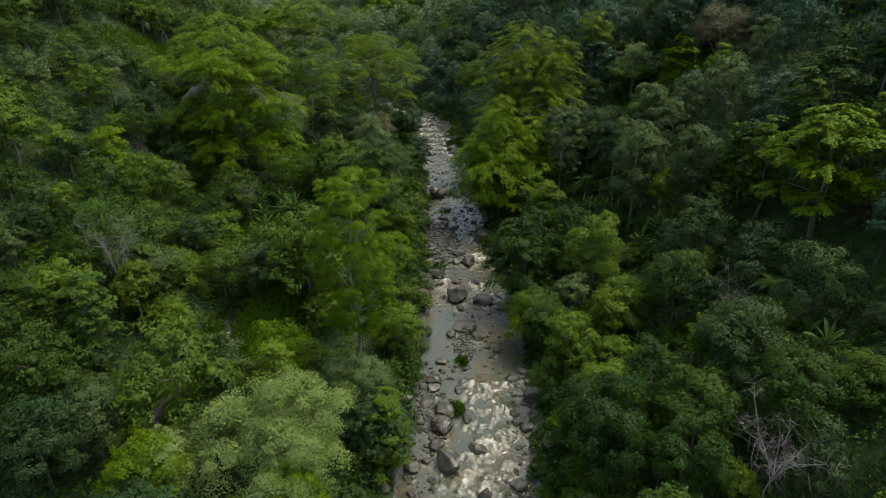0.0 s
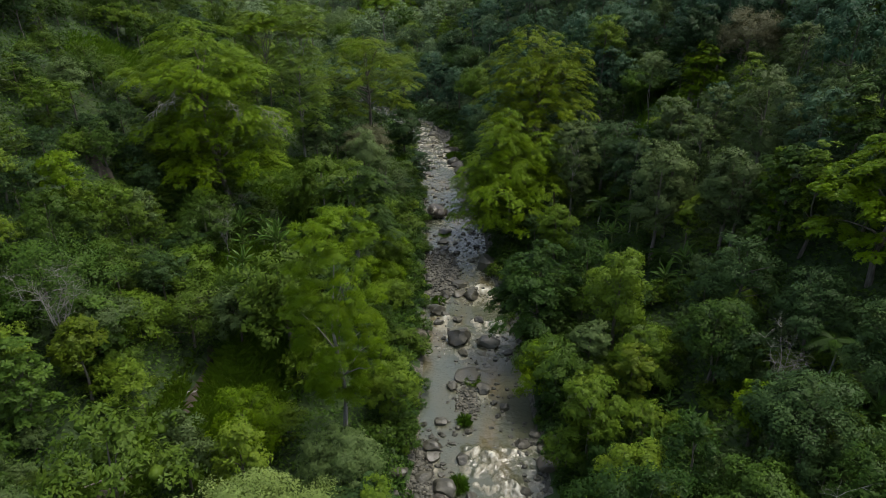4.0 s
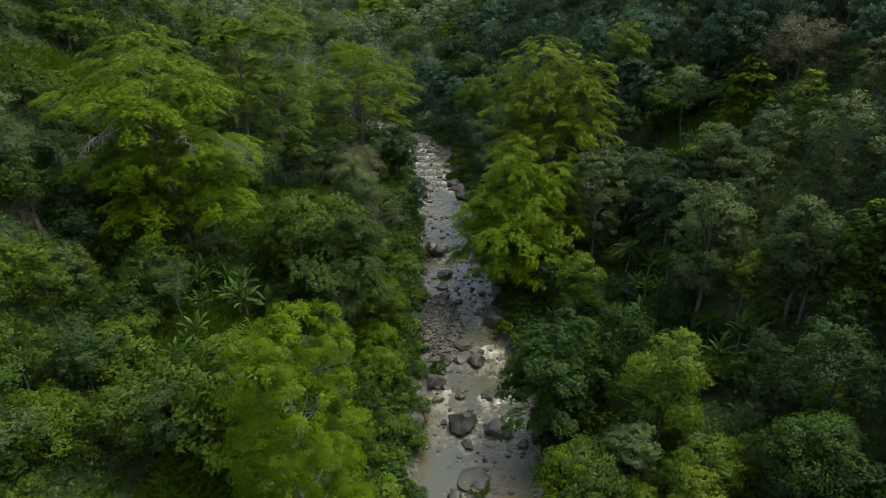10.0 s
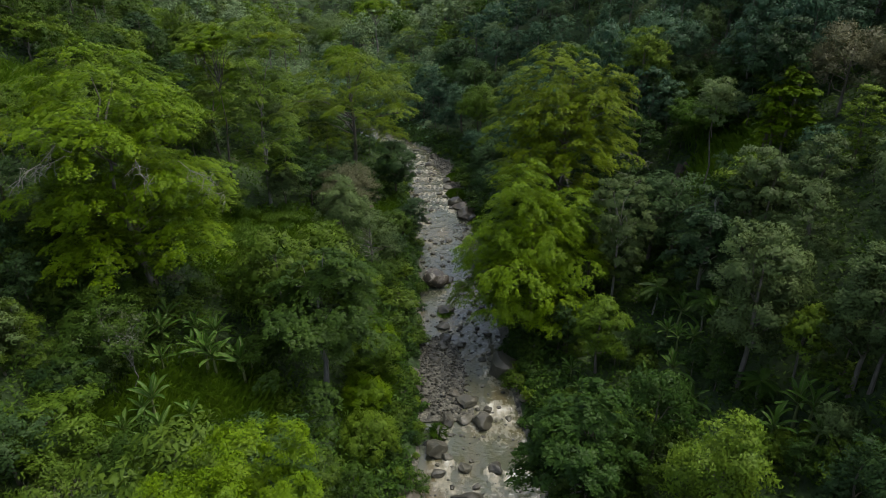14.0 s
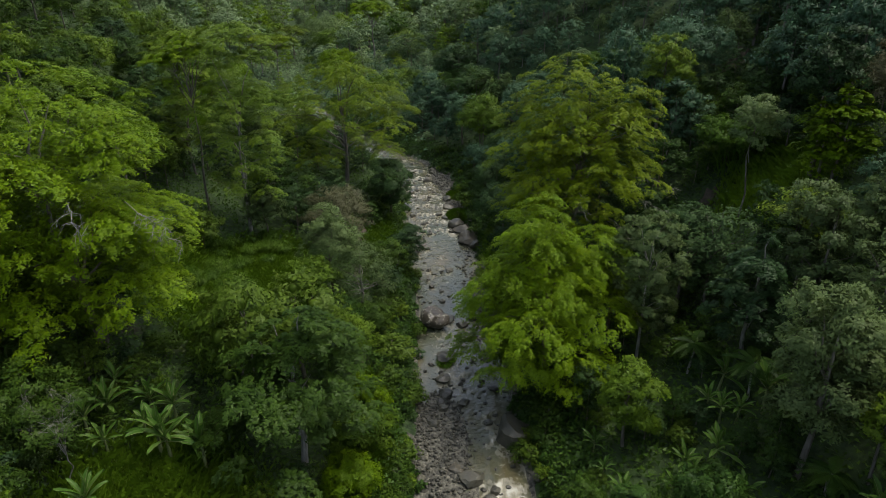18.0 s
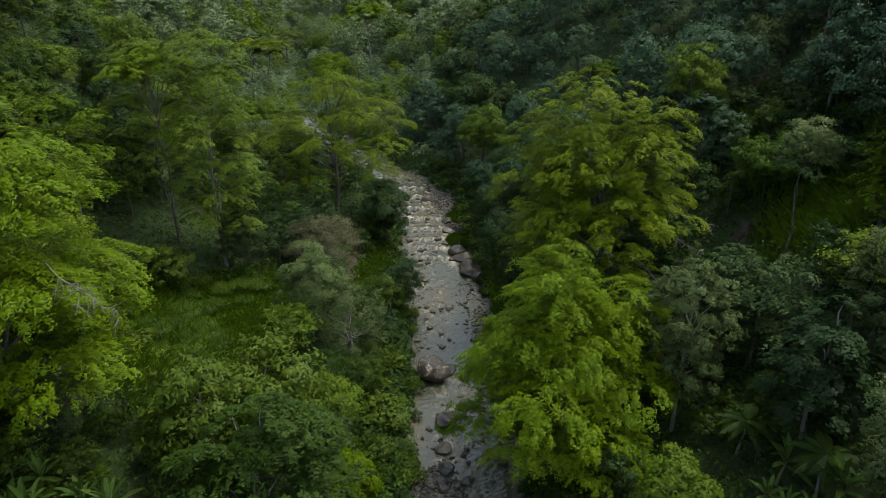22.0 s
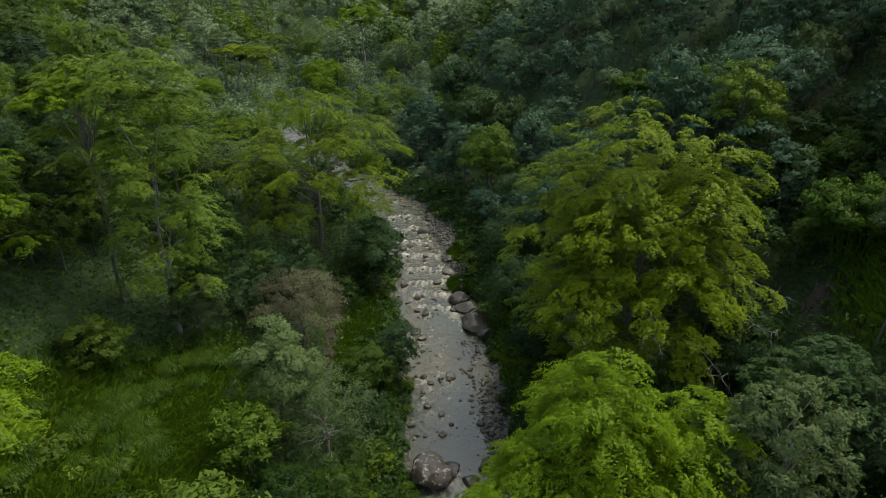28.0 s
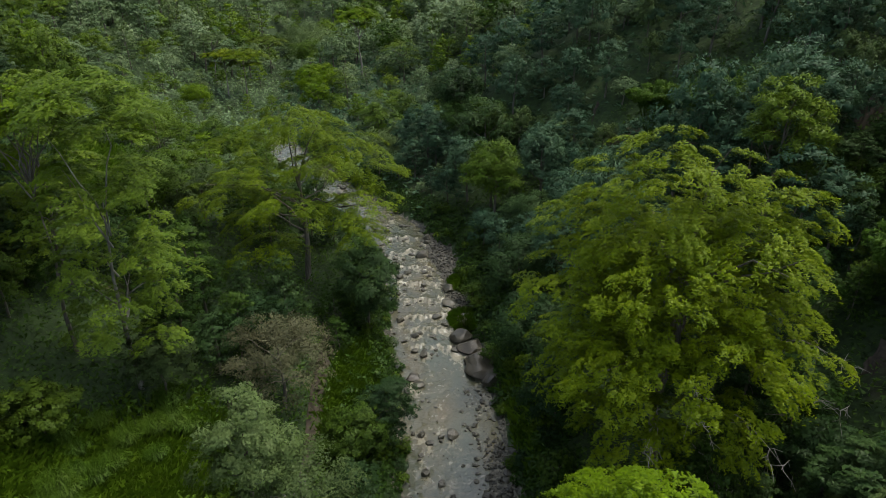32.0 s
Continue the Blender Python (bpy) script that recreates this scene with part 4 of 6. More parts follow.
tree("slender_tree", "lobe_flat", "lime", -37.0, 148.5, 27.0, 6.0, "tall flat topped tree with crooked limbs", 14000, 0.36, 12, (0, 0), 0.7, 0.45, thick=0.2)
tree("slender_tree", "lobe_tall", "feather", -42.0, 158.0, 24.0, 6.0, "tall green tree with flat tiers on the slope", 18000, 0.42, 10, (0, 0), 0.7, 0.45, thick=0.2)
tree("dry_tree", "round", "brown", -16.6, 148.0, 10.8, 5.8, "brownish half-dry rounded tree beside the footpath", 8000, 0.34, 8, jitter=0.6)
tree("grey_tree", "round", "sage", -15.2, 132.0, 13.2, 3.9, "dense rounded grey green tree at the edge of the clearing", 6500, 0.4, 6)
tree("twiggy_tree", "spread", "gray", -11.2, 131.5, 9.0, 6.4, "grey green spreading tree with pale branches showing", 4200, 0.36, 22, bark=PALE_BARK, thick=0.2)
tree("glossy_tree", "column", "dark", -9.6, 166.5, 11.5, 4.3, "very dark glossy leaved tree at the water's edge", 6000, 0.55, 6)
tree("overhanging_tree", "spread", "dark", -7.4, 146.0, 7.6, 3.8, "small dark tree hanging out over the stream", 5000, 0.36, 8, (2.8, -0.5))
tree("lime_tree", "lobe_cone", "lime", 12.0, 116.4, 23.2, 10.8, "bright lime green tree with tiered drooping sprays beside the stream", 88000, 0.32, 12, (-0.4, 0), 0.65, 0.42, 0.4, thick=0.3)
great = tree("great_tree", "lobe_dome", "olive", 19.4, 139.0, 32.2, 12.0, "giant yellow green tree with tiered crown above the stream", 105000, 0.34, 16, (-0.8, 0), 0.6, 0.42, 0.35, thick=0.42)
tree("grey_tree", "clumpy", "gray", 22.2, 115.0, 18.4, 5.2, "pale grey green tree growing beside a lime green one", 15000, 0.38, 12, bark=PALE_BARK, thick=0.17)
tree("shore_tree", "fan_spread", "deep", 12.4, 84.0, 15.2, 6.2, "mid green spreading tree on the stream's bank", 11000, 0.48, 10, up=0.65)
tree("bright_tree", "mound", "feather", 17.7, 103.0, 11.0, 2.7, "small dense bright green tree", 4500, 0.42, 4)
tree("bright_tree", "round", "feather", 9.4, 196.0, 13.5, 5.6, "bright green bushy tree at the bend of the stream", 5500, 0.55, 5)
tree("dry_tree", "round", "brown", 53.0, 126.5, 12.0, 6.2, "brownish dry-looking tree high on the slope", 6000, 0.45, 9)
tree("grey_tree", "column", "gray", 30.0, 95.0, 18.5, 4.4, "tall ragged silver grey tree", 6500, 0.5, 6)
tree("grey_tree", "column", "gray", 43.4, 97.0, 16.5, 4.3, "tall ragged silver grey tree on the slope", 5500, 0.5, 6)
tree("grey_tree", "column", "gray", 36.4, 88.0, 14.5, 4.0, "silver grey leaved tree on the slope", 5000, 0.5, 6)
tree("grey_tree", "column", "gray", 36.8, 109.0, 13.5, 3.6, "silver grey leaved tree on the slope", 5000, 0.5, 6)
tree("grey_tree", "column", "sage", 33.0, 99.0, 13.5, 4.0, "silver grey tree with pale blossom tips", 5000, 0.5, 6)
tree("grey_tree", "round", "sage", 38.6, 131.0, 17.0, 3.0, "small pale crowned grey tree on a thin trunk", 3500, 0.45, 4, thick=0.12)
tree("hillside_tree", "round", "dark", 44.5, 127.5, 18.5, 4.0, "tall dark green rounded tree on the slope", 5000, 0.5, 5)
tree("hillside_tree", "round", "feather", 36.5, 160.0, 20.0, 4.2, "light green rounded tree on the slope", 5000, 0.5, 5)
tree("umbrella_tree", "lobe_open", "lime", 44.5, 70.5, 17.5, 8.0, "broad tiered lime green tree on the slope", 20000, 0.5, 9, up=0.65)
tree("umbrella_tree", "lobe_open", "deep", 50.0, 82.5, 15.5, 5.4, "tiered green tree on the slope", 7000, 0.5, 7, up=0.65)
tree("umbrella_tree", "lobe_open", "deep", 40.8, 82.5, 13.5, 4.4, "tiered mid green tree on the slope", 6000, 0.5, 7, up=0.65)
tree("umbrella_tree", "lobe_open", "dark", 29.0, 122.8, 14.0, 6.0, "dark tiered tree on the slope", 7000, 0.5, 7, up=0.65)
tree("umbrella_tree", "lobe_open", "lime", 45.2, 124.0, 12.5, 3.8, "lime green tiered tree on the slope", 5000, 0.5, 6, up=0.65)
tree("feathery_tree", "fan_spread", "dark", 30.5, 108.5, 14.0, 5.0, "open dark feathery tree with pale forked trunk", 6000, 0.5, 10, bark=PALE_BARK)
tree("round_tree", "round", "deep", 14.3, 46.5, 12.0, 5.0, "dense bright green rounded tree on the bank", 9000, 0.42, 5)
tree("round_tree", "round", "deep", 20.9, 41.5, 10.8, 3.6, "rounded mid green tree", 6000, 0.38, 5)
tree("round_tree", "round", "deep", 23.6, 47.5, 10.0, 3.8, "dense green rounded tree", 6000, 0.42, 5)
tree("round_tree", "round", "deep", 30.5, 44.0, 11.0, 3.9, "dense green rounded tree", 6000, 0.42, 5)
tree("dark_tree", "round", "dark", 29.0, 51.5, 12.0, 4.3, "dark green rounded tree", 6000, 0.42, 5)
tree("dark_tree", "round", "dark", 36.4, 65.6, 11.0, 4.0, "dark green rounded tree on the slope", 5000, 0.45, 5)
tree("dark_tree", "round", "dark", 37.6, 56.0, 12.0, 3.8, "dark green rounded tree on the slope", 5000, 0.45, 5)
tree("feathery_tree", "column", "feather", 14.3, 60.8, 10.0, 3.1, "slim feathery light green tree with a thin pale trunk", 4500, 0.4, 7, bark=PALE_BARK)
tree("vine_mound", "mound", "feather", 22.2, 70.5, 8.0, 3.7, "light green mound of vines over a small tree", 5000, 0.4, 3)
tree("vine_mound", "mound", "feather", 20.9, 78.0, 15.0, 3.6, "tall column of bright vines over a tree", 6000, 0.42, 3)
tree("round_tree", "round", "deep", 13.2, 73.0, 7.2, 4.2, "low green rounded tree on the bank", 5500, 0.42, 4)
tree("round_tree", "round", "dark", 28.8, 67.2, 9.4, 4.3, "deep green rounded tree", 6000, 0.42, 5)
tree("round_tree", "round", "lime", -24.1, 39.0, 10.0, 3.6, "rounded lime green tree", 6000, 0.36, 4)
tree("grey_tree", "round", "gray", -30.1, 43.3, 9.2, 3.4, "rounded grey green tree", 5000, 0.38, 4)
tree("dark_tree", "round", "dark", -33.2, 40.6, 9.0, 3.9, "dark green rounded tree", 5000, 0.42, 4)
tree("grey_tree", "round", "sage", -9.2, 56.2, 8.8, 3.7, "rounded grey green tree near the stream", 5500, 0.38, 5)
tree("feathery_tree", "fan_spread", "dark", -7.0, 51.6, 8.6, 4.8, "low feathery blue green tree beside the stream", 6500, 0.4, 7, up=0.7)
tree("round_tree", "round", "feather", -5.6, 68.8, 7.8, 3.4, "bright green bushy tree leaning over the stream", 5500, 0.38, 4)
tree("feathery_tree", "column", "lime", -18.5, 58.8, 8.2, 3.6, "yellow lime feathery small tree in a grassy gap", 5500, 0.36, 6)
tree("vine_mound", "mound", "vine", -40.4, 68.6, 9.0, 6.0, "broad smooth mound of bright green vines", 8000, 0.42, 3)
tree("round_tree", "round", "round", -34.0, 95.8, 9.5, 4.4, "rounded green tree with a pale stem", 5500, 0.42, 6, bark=PALE_BARK)
tree("grey_tree", "round", "gray", -35.4, 67.0, 8.4, 3.8, "rounded grey green tree", 5000, 0.4, 4)
tree("round_tree", "round", "round", -24.2, 80.0, 8.4, 4.6, "low green rounded tree", 5500, 0.42, 4)
tree("round_tree", "round", "round", -34.1, 137.4, 6.4, 3.0, "small rounded bush-like tree beside the clearing", 4000, 0.4, 4)
tree("grey_tree", "round", "gray", -27.3, 145.2, 9.0, 3.0, "small grey green tree at the edge of the clearing", 4000, 0.4, 4)
tree("round_tree", "round", "round", -41.1, 178.0, 12.0, 5.4, "rounded green tree on the hillside", 5000, 0.5, 5)
tree("grey_tree", "round", "gray", -35.6, 184.0, 10.4, 5.2, "rounded grey green tree", 5000, 0.5, 5)
tree("dark_tree", "round", "dark", 13.7, 184.0, 9.4, 5.0, "dark rounded tree above the stream", 5000, 0.5, 4)
tree("dark_tree", "mound", "dark", 10.6, 171.0, 9.2, 5.0, "dark dense thicket tree above the stream", 5500, 0.5, 3)
tree("dark_tree", "mound", "dark", 10.8, 157.0, 8.8, 4.6, "dark dense thicket tree above the stream", 5500, 0.48, 3)
tree("dark_tree", "mound", "dark", 11.5, 146.0, 8.0, 4.0, "dark dense thicket tree above the stream", 5000, 0.45, 3)
tree("round_tree", "round", "dark", 28.7, 130.0, 9.4, 3.7, "rounded dark green tree", 5000, 0.45, 4)
tree("round_tree", "round", "feather", -11.5, 117.0, 7.4, 3.4, "bright green bushy small tree on the bank", 5000, 0.38, 4)
tree("round_tree", "round", "round", -8.6, 141.8, 6.4, 3.2, "bright green bush-like tree on the bank", 5000, 0.38, 4)


tree("vine_mound", "mound", "lime", -8.6, 99.0, 4.0, 2.6, "low mound of bright yellow green vines on the bank", 5000, 0.34, 3)
tree("vine_mound", "mound", "feather", -8.4, 105.0, 4.4, 2.8, "low mound of bright green vines on the bank", 5000, 0.34, 3)
tree("vine_mound", "mound", "lime", -8.6, 111.0, 3.6, 2.4, "low mound of bright yellow green vines on the bank", 4500, 0.34, 3)
tree("round_tree", "mound", "deep", -13.6, 123.0, 4.5, 3.4, "low dark green bushy tree on the bank", 6000, 0.36, 3)
tree("round_tree", "mound", "round", -9.6, 125.5, 4.0, 2.8, "low green bushy tree above the water", 5000, 0.36, 3)
tree("vine_mound", "mound", "feather", -7.6, 92.0, 4.4, 2.6, "low mound of light green vines over the bank", 5000, 0.34, 3)


# more trees of the slopes and the far bend
tree("tall_pale_tree", "lobe_flat", "lime", -28.1, 330.8, 25.0, 8.3, "tall pale green tree rising from the far valley", 16000, 0.55, 12, bark=PALE_BARK, thick=0.4)
tree("tall_yellow_tree", "lobe_flat", "olive", -61.9, 301.9, 17.2, 8.8, "tall yellowish tree with bare pale trunks far upstream", 15000, 0.5, 14, bark=PALE_BARK, thick=0.3)
tree("tall_yellow_tree", "lobe_flat", "olive", -68.3, 302.7, 15.0, 6.4, "yellowish flat topped tree with a bare pale trunk", 9000, 0.5, 10, bark=PALE_BARK, thick=0.25)
tree("tall_pale_tree", "lobe_flat", "sage", -75.4, 314.5, 17.0, 6.0, "flat topped pale sage tree far upstream", 9000, 0.5, 10, bark=PALE_BARK, thick=0.25)
tree("tiered_tree", "lobe_flat", "moss", -68.5, 360.5, 15.0, 8.5, "flat topped olive tree in the far valley", 9000, 0.6, 8)
tree("vine_mound", "mound", "lime", -40.1, 321.9, 7.5, 4.2, "bright lime green thicket in the far valley", 6000, 0.5, 3)
tree("vine_mound", "mound", "lime", -42.1, 305.3, 4.8, 4.0, "low bright lime green thicket in the far valley", 6000, 0.45, 3)
tree("round_tree", "round", "gray", 3.1, 242.2, 11.5, 6.0, "large rounded olive grey tree above the far bend", 9000, 0.42, 5)
tree("round_tree", "round", "round", -8.3, 255.6, 9.5, 4.4, "rounded green tree by the far bend", 7000, 0.42, 4)
tree("light_tree", "round", "sage", -16.7, 259.1, 6.0, 3.8, "pale sage green tree by the far bend", 6000, 0.42, 4)
tree("tiered_tree", "lobe_open", "feather", -13.9, 336.3, 12.2, 9.5, "wide light green tiered tree in the far valley", 10000, 0.55, 8)
tree("round_tree", "round", "deep", 6.2, 224.0, 8.0, 6.2, "broad deep green rounded tree above the bend", 9000, 0.42, 5)
tree("light_tree", "round", "sage", -68.4, 405.7, 12.8, 8.0, "pale green rounded tree at the valley's head", 5000, 0.7, 4)
tree("round_tree", "mound", "lime", -71.6, 281.0, 6.5, 5.0, "yellow green rounded thicket on the far slope", 6000, 0.45, 3)
tree("light_tree", "round", "sage", -55.0, 385.0, 13.0, 9.0, "pale green rounded tree at the valley's head", 5000, 0.7, 4)
tree("light_tree", "round", "feather", -50.0, 350.0, 11.0, 7.0, "light green rounded tree in the far valley", 5000, 0.6, 4)
tree("tiered_tree", "fan_dome", "lime", 44.4, 125.5, 13.5, 3.3, "tiered tree with lime green top on the dark slope", 3270, 0.44, 6)
tree("dark_tree", "round", "dark", 4.5, 229.5, 12.5, 5.2, "dark rounded tree beyond the bend", 1800, 0.80, 4)
tree("dark_tree", "round", "dark", 8.6, 213.8, 13.5, 6.0, "dark rounded tree on the far bank", 1800, 0.80, 4)
tree("dark_tree", "round", "round", 9.1, 199.7, 12.5, 4.6, "rounded green tree on the far bank", 1800, 0.80, 4)
tree("grey_tree", "column", "gray", 36.6, 112.2, 13.5, 3.0, "ragged silver grey tree on the slope", 3179, 0.44, 6)
tree("grey_tree", "column", "gray", 37.0, 100.7, 14.6, 3.0, "tall silver grey tree on the slope", 3159, 0.44, 6)
tree("grey_tree", "column", "gray", 37.5, 87.2, 12.5, 2.8, "silver grey leafy tree on the slope", 3095, 0.44, 6)
tree("grey_tree", "column", "gray", 52.1, 107.0, 13.5, 3.0, "silver grey tree high on the slope", 3170, 0.44, 6)
tree("grey_tree", "column", "gray", 42.1, 109.0, 12.5, 3.0, "thin silver grey tree on the slope", 3180, 0.44, 6)
tree("tiered_tree", "fan_dome", "dark", 30.5, 119.1, 13.5, 5.3, "dark green tree with flat tiers", 3904, 0.44, 6)
tree("tiered_tree", "fan_dome", "lime", 40.0, 83.8, 13.5, 2.4, "tiered lime green tree on the slope", 2976, 0.44, 6)
tree("tiered_tree", "fan_dome", "feather", 41.6, 78.7, 14.6, 2.4, "tiered light green tree on the slope", 2971, 0.44, 6)
tree("round_tree", "round", "feather", 33.7, 92.0, 9.4, 2.3, "small bright green rounded tree", 2938, 0.44, 6)
tree("round_tree", "round", "deep", 27.8, 67.0, 11.4, 3.7, "broad rounded green tree with thin trunk", 3387, 0.44, 6)
tree("dark_tree", "round", "dark", 28.8, 54.8, 11.4, 3.4, "broad dark green rounded tree", 3295, 0.44, 6)
tree("round_tree", "round", "lime", 28.6, 58.2, 7.3, 2.2, "small lime green tree among banana plants", 2627, 0.44, 6)
tree("light_tree", "round", "sage", 22.6, 71.9, 7.3, 2.3, "small pale green tree with big leaves", 2937, 0.44, 6)
tree("light_tree", "round", "sage", 17.1, 74.1, 8.3, 2.5, "small pale green tree near the bank", 3023, 0.44, 6)
tree("round_tree", "mound", "lime", 11.9, 73.1, 7.3, 3.2, "low lime green bushy tree on the bank", 3229, 0.44, 6)
tree("slim_tree", "clumpy", "feather", 13.9, 62.2, 10.4, 2.2, "slim light tree with a bare pale trunk", 2833, 0.44, 6)
tree("slim_tree", "column", "moss", 19.9, 66.8, 9.4, 2.2, "slim olive green tree", 2753, 0.44, 6)
tree("dark_tree", "round", "dark", 32.3, 72.8, 13.5, 3.9, "large dark green rounded tree on the slope", 3457, 0.44, 6)
tree("tiered_tree", "fan_dome", "vine", -35.0, 66.4, 9.0, 2.9, "green tiered tree on the slope", 3152, 0.44, 6)
tree("tiered_tree", "fan_dome", "vine", -36.0, 56.5, 11.4, 2.7, "green tiered tree near the path", 3066, 0.44, 6)
tree("vine_mound", "mound", "feather", -34.8, 72.0, 5.0, 3.6, "low bright green mound of creepers", 3583, 0.44, 6)
tree("round_tree", "round", "moss", -34.2, 62.0, 9.4, 2.3, "yellowish green rounded tree", 2956, 0.44, 6)
tree("grey_tree", "round", "gray", -22.0, 53.5, 8.3, 2.8, "low grey green rounded tree", 3094, 0.44, 6)
tree("vine_mound", "mound", "round", -29.9, 76.5, 8.3, 4.7, "dark green mound of creepers over bushes", 3730, 0.44, 6)
tree("light_tree", "round", "sage", -23.7, 75.4, 8.3, 3.1, "pale green rounded tree beside the grass", 3220, 0.44, 6)
tree("light_tree", "round", "sage", -55.2, 107.0, 10.4, 3.0, "pale greyish tree on the slope", 3187, 0.44, 6)
tree("round_tree", "round", "lime", -45.7, 84.2, 9.4, 2.6, "lime green rounded tree on the slope", 3046, 0.44, 6)
tree("dark_tree", "round", "dark", 3.7, 232.5, 11.4, 5.0, "dark rounded tree above the far bend", 1800, 0.62, 4)
tree("dark_tree", "round", "round", 9.8, 216.8, 11.4, 5.0, "rounded green tree above the far bend", 1800, 0.62, 4)
tree("light_tree", "round", "sage", -13.0, 224.4, 10.4, 4.4, "pale sage green tree at the far bend", 1800, 0.62, 4)
tree("tiered_tree", "fan_open", "dark", -11.7, 314.9, 14.6, 10.1, "dark flat topped tree far upstream", 1800, 0.80, 4)
tree("round_tree", "mound", "lime", -36.4, 287.2, 7.3, 4.5, "bright lime green thicket far upstream", 1800, 0.80, 4)
tree("round_tree", "mound", "lime", -33.5, 296.9, 7.3, 4.7, "bright lime green thicket far upstream", 1800, 0.80, 4)
tree("round_tree", "mound", "lime", -43.8, 314.2, 7.3, 5.1, "bright lime green thicket far upstream", 1800, 0.80, 4)
tree("tiered_tree", "fan_open", "sage", -71.0, 339.5, 13.5, 9.0, "pale flat topped tree on the far slope", 1800, 0.80, 4)
tree("light_tree", "round", "sage", -61.0, 388.4, 12.5, 10.5, "pale hazy green tree far upstream", 1800, 0.80, 4)
tree("tiered_tree", "fan_open", "feather", -14.2, 242.0, 12.5, 5.6, "light green flat topped tree far upstream", 1800, 0.80, 4)
tree("light_tree", "round", "feather", -49.2, 203.1, 11.4, 5.6, "light green rounded tree on the slope", 4029, 0.44, 6)
tree("light_tree", "round", "sage", -48.9, 365.1, 12.5, 11.1, "pale green rounded tree far upstream", 1800, 0.80, 4)


# ---- bare trees ----
def bare_tree(x, y, H, R, label, seed):
    rng = np.random.default_rng(seed)
    root = tagged(new("bare_tree"), label, "tree")
    root.location = (x, y, ground_at(x, y) - 0.1)
    t = 0.0062 * H
    top = np.array((0.3, 0.2, H * 0.45))
    part("trunk", mesh_from("trunk", *tube(limb_path(rng, (0, 0, -0.5), top, 5, 0), [t * 1.4, t * 1.1, t, t * 0.9, t * 0.8], 7), PALE_BARK, True), root)
    for k in range(7):
        a = k * 0.9 + rng.uniform(-0.3, 0.3)
        tip = top + np.array((R * math.cos(a) * rng.uniform(0.6, 1), R * math.sin(a) * rng.uniform(0.6, 1), H * rng.uniform(0.25, 0.55)))
        p = limb_path(rng, top * rng.uniform(0.75, 1), tip, 6, 0.12)
        limb = [tube(p, [t * q for q in (0.7, 0.55, 0.42, 0.32, 0.22, 0.1)], 5)]
        for i in range(1, 6):
            for _ in range(5):
                q = p[i] + rng.normal(size=3) * (0.2 * R, 0.2 * R, 0.14 * R) + (0, 0, 0.1 * R)
                sub = limb_path(rng, p[i], q, 4, 0.1)
                limb.append(tube(sub, [t * 0.22, t * 0.16, t * 0.1, t * 0.05], 4))
                for _ in range(2):
                    e = q + rng.normal(size=3) * 0.11 * R
                    limb.append(tube([sub[2], (sub[2] + e) / 2 + rng.normal(size=3) * 0.03, e], [t * 0.1, t * 0.08, t * 0.04], 4))
        part("limb", mesh_from("limb", *joined(limb), PALE_BARK, True), root)
    spots.append((x, y, R * 0.6))


bare_tree(25.9, 38.0, 12.0, 4.4, "bare leafless tree with pale tangled twigs", 3)
bare_tree(-36.6, 63.4, 13.0, 3.6, "dead bleached tree with crooked bare limbs", 8)
bare_tree(-30.0, 78.0, 6.5, 2.6, "small bare brownish tree among bushes", 12)
bare_tree(-49.5, 120.0, 7.0, 3.4, "dead bleached limbs beside an umbrella tree", 14)
bare_tree(31.0, 60.0, 10.0, 2.4, "thin bare tree with pale twigs", 15)
bare_tree(-31.0, 94.0, 9.0, 2.4, "dead tree with pale drooping limbs beside banana plants", 16)


def dead_branches(root, H, R, spots_of, seed):
    """Bleached hanging twigs at the crown's edge."""
    r = np.random.default_rng(seed)
    for a, f, q in spots_of:
        tip = np.array((R * q * math.cos(a), R * q * math.sin(a), H * f))
        foot = np.array((tip[0] * 0.55, tip[1] * 0.55, H * (f + 0.02)))
        p = limb_path(r, foot, tip, 6, 0.1)
        twigs = [tube(p, [0.05, 0.047, 0.04, 0.035, 0.028, 0.015], 5)]
        for i in range(2, 6):
            for _ in range(3):
                e = p[i] + r.normal(size=3) * (0.7, 0.7, 0.5) + (0.3 * math.cos(a), 0.3 * math.sin(a), -0.7)
                sub = limb_path(r, p[i], e, 4, 0.1)
                twigs.append(tube(sub, [0.03, 0.026, 0.02, 0.012], 4))
                for _ in range(2):
                    g = sub[2] + r.normal(size=3) * 0.5 - (0, 0, 0.3)
                    twigs.append(tube([sub[2], g], [0.022, 0.012], 4))
        part("dead_branch", mesh_from("dead_branch", *joined(twigs), PALE_BARK, True), root, "bleached leafless branch")


dead_branches(great, 33.8, 12.6, ((-0.55, 0.45, 0.98), (-0.75, 0.38, 1.0), (-1.2, 0.3, 0.95), (-1.75, 0.42, 0.95), (-2.0, 0.3, 0.9), (-1.5, 0.2, 0.85)), 5)
dead_branches(layered, 30.0, 12.4, ((-1.75, 0.64, 1.08), (-1.9, 0.6, 1.02), (-0.45, 0.52, 1.0), (-1.0, 0.58, 1.0), (-0.3, 0.45, 0.95)), 6)


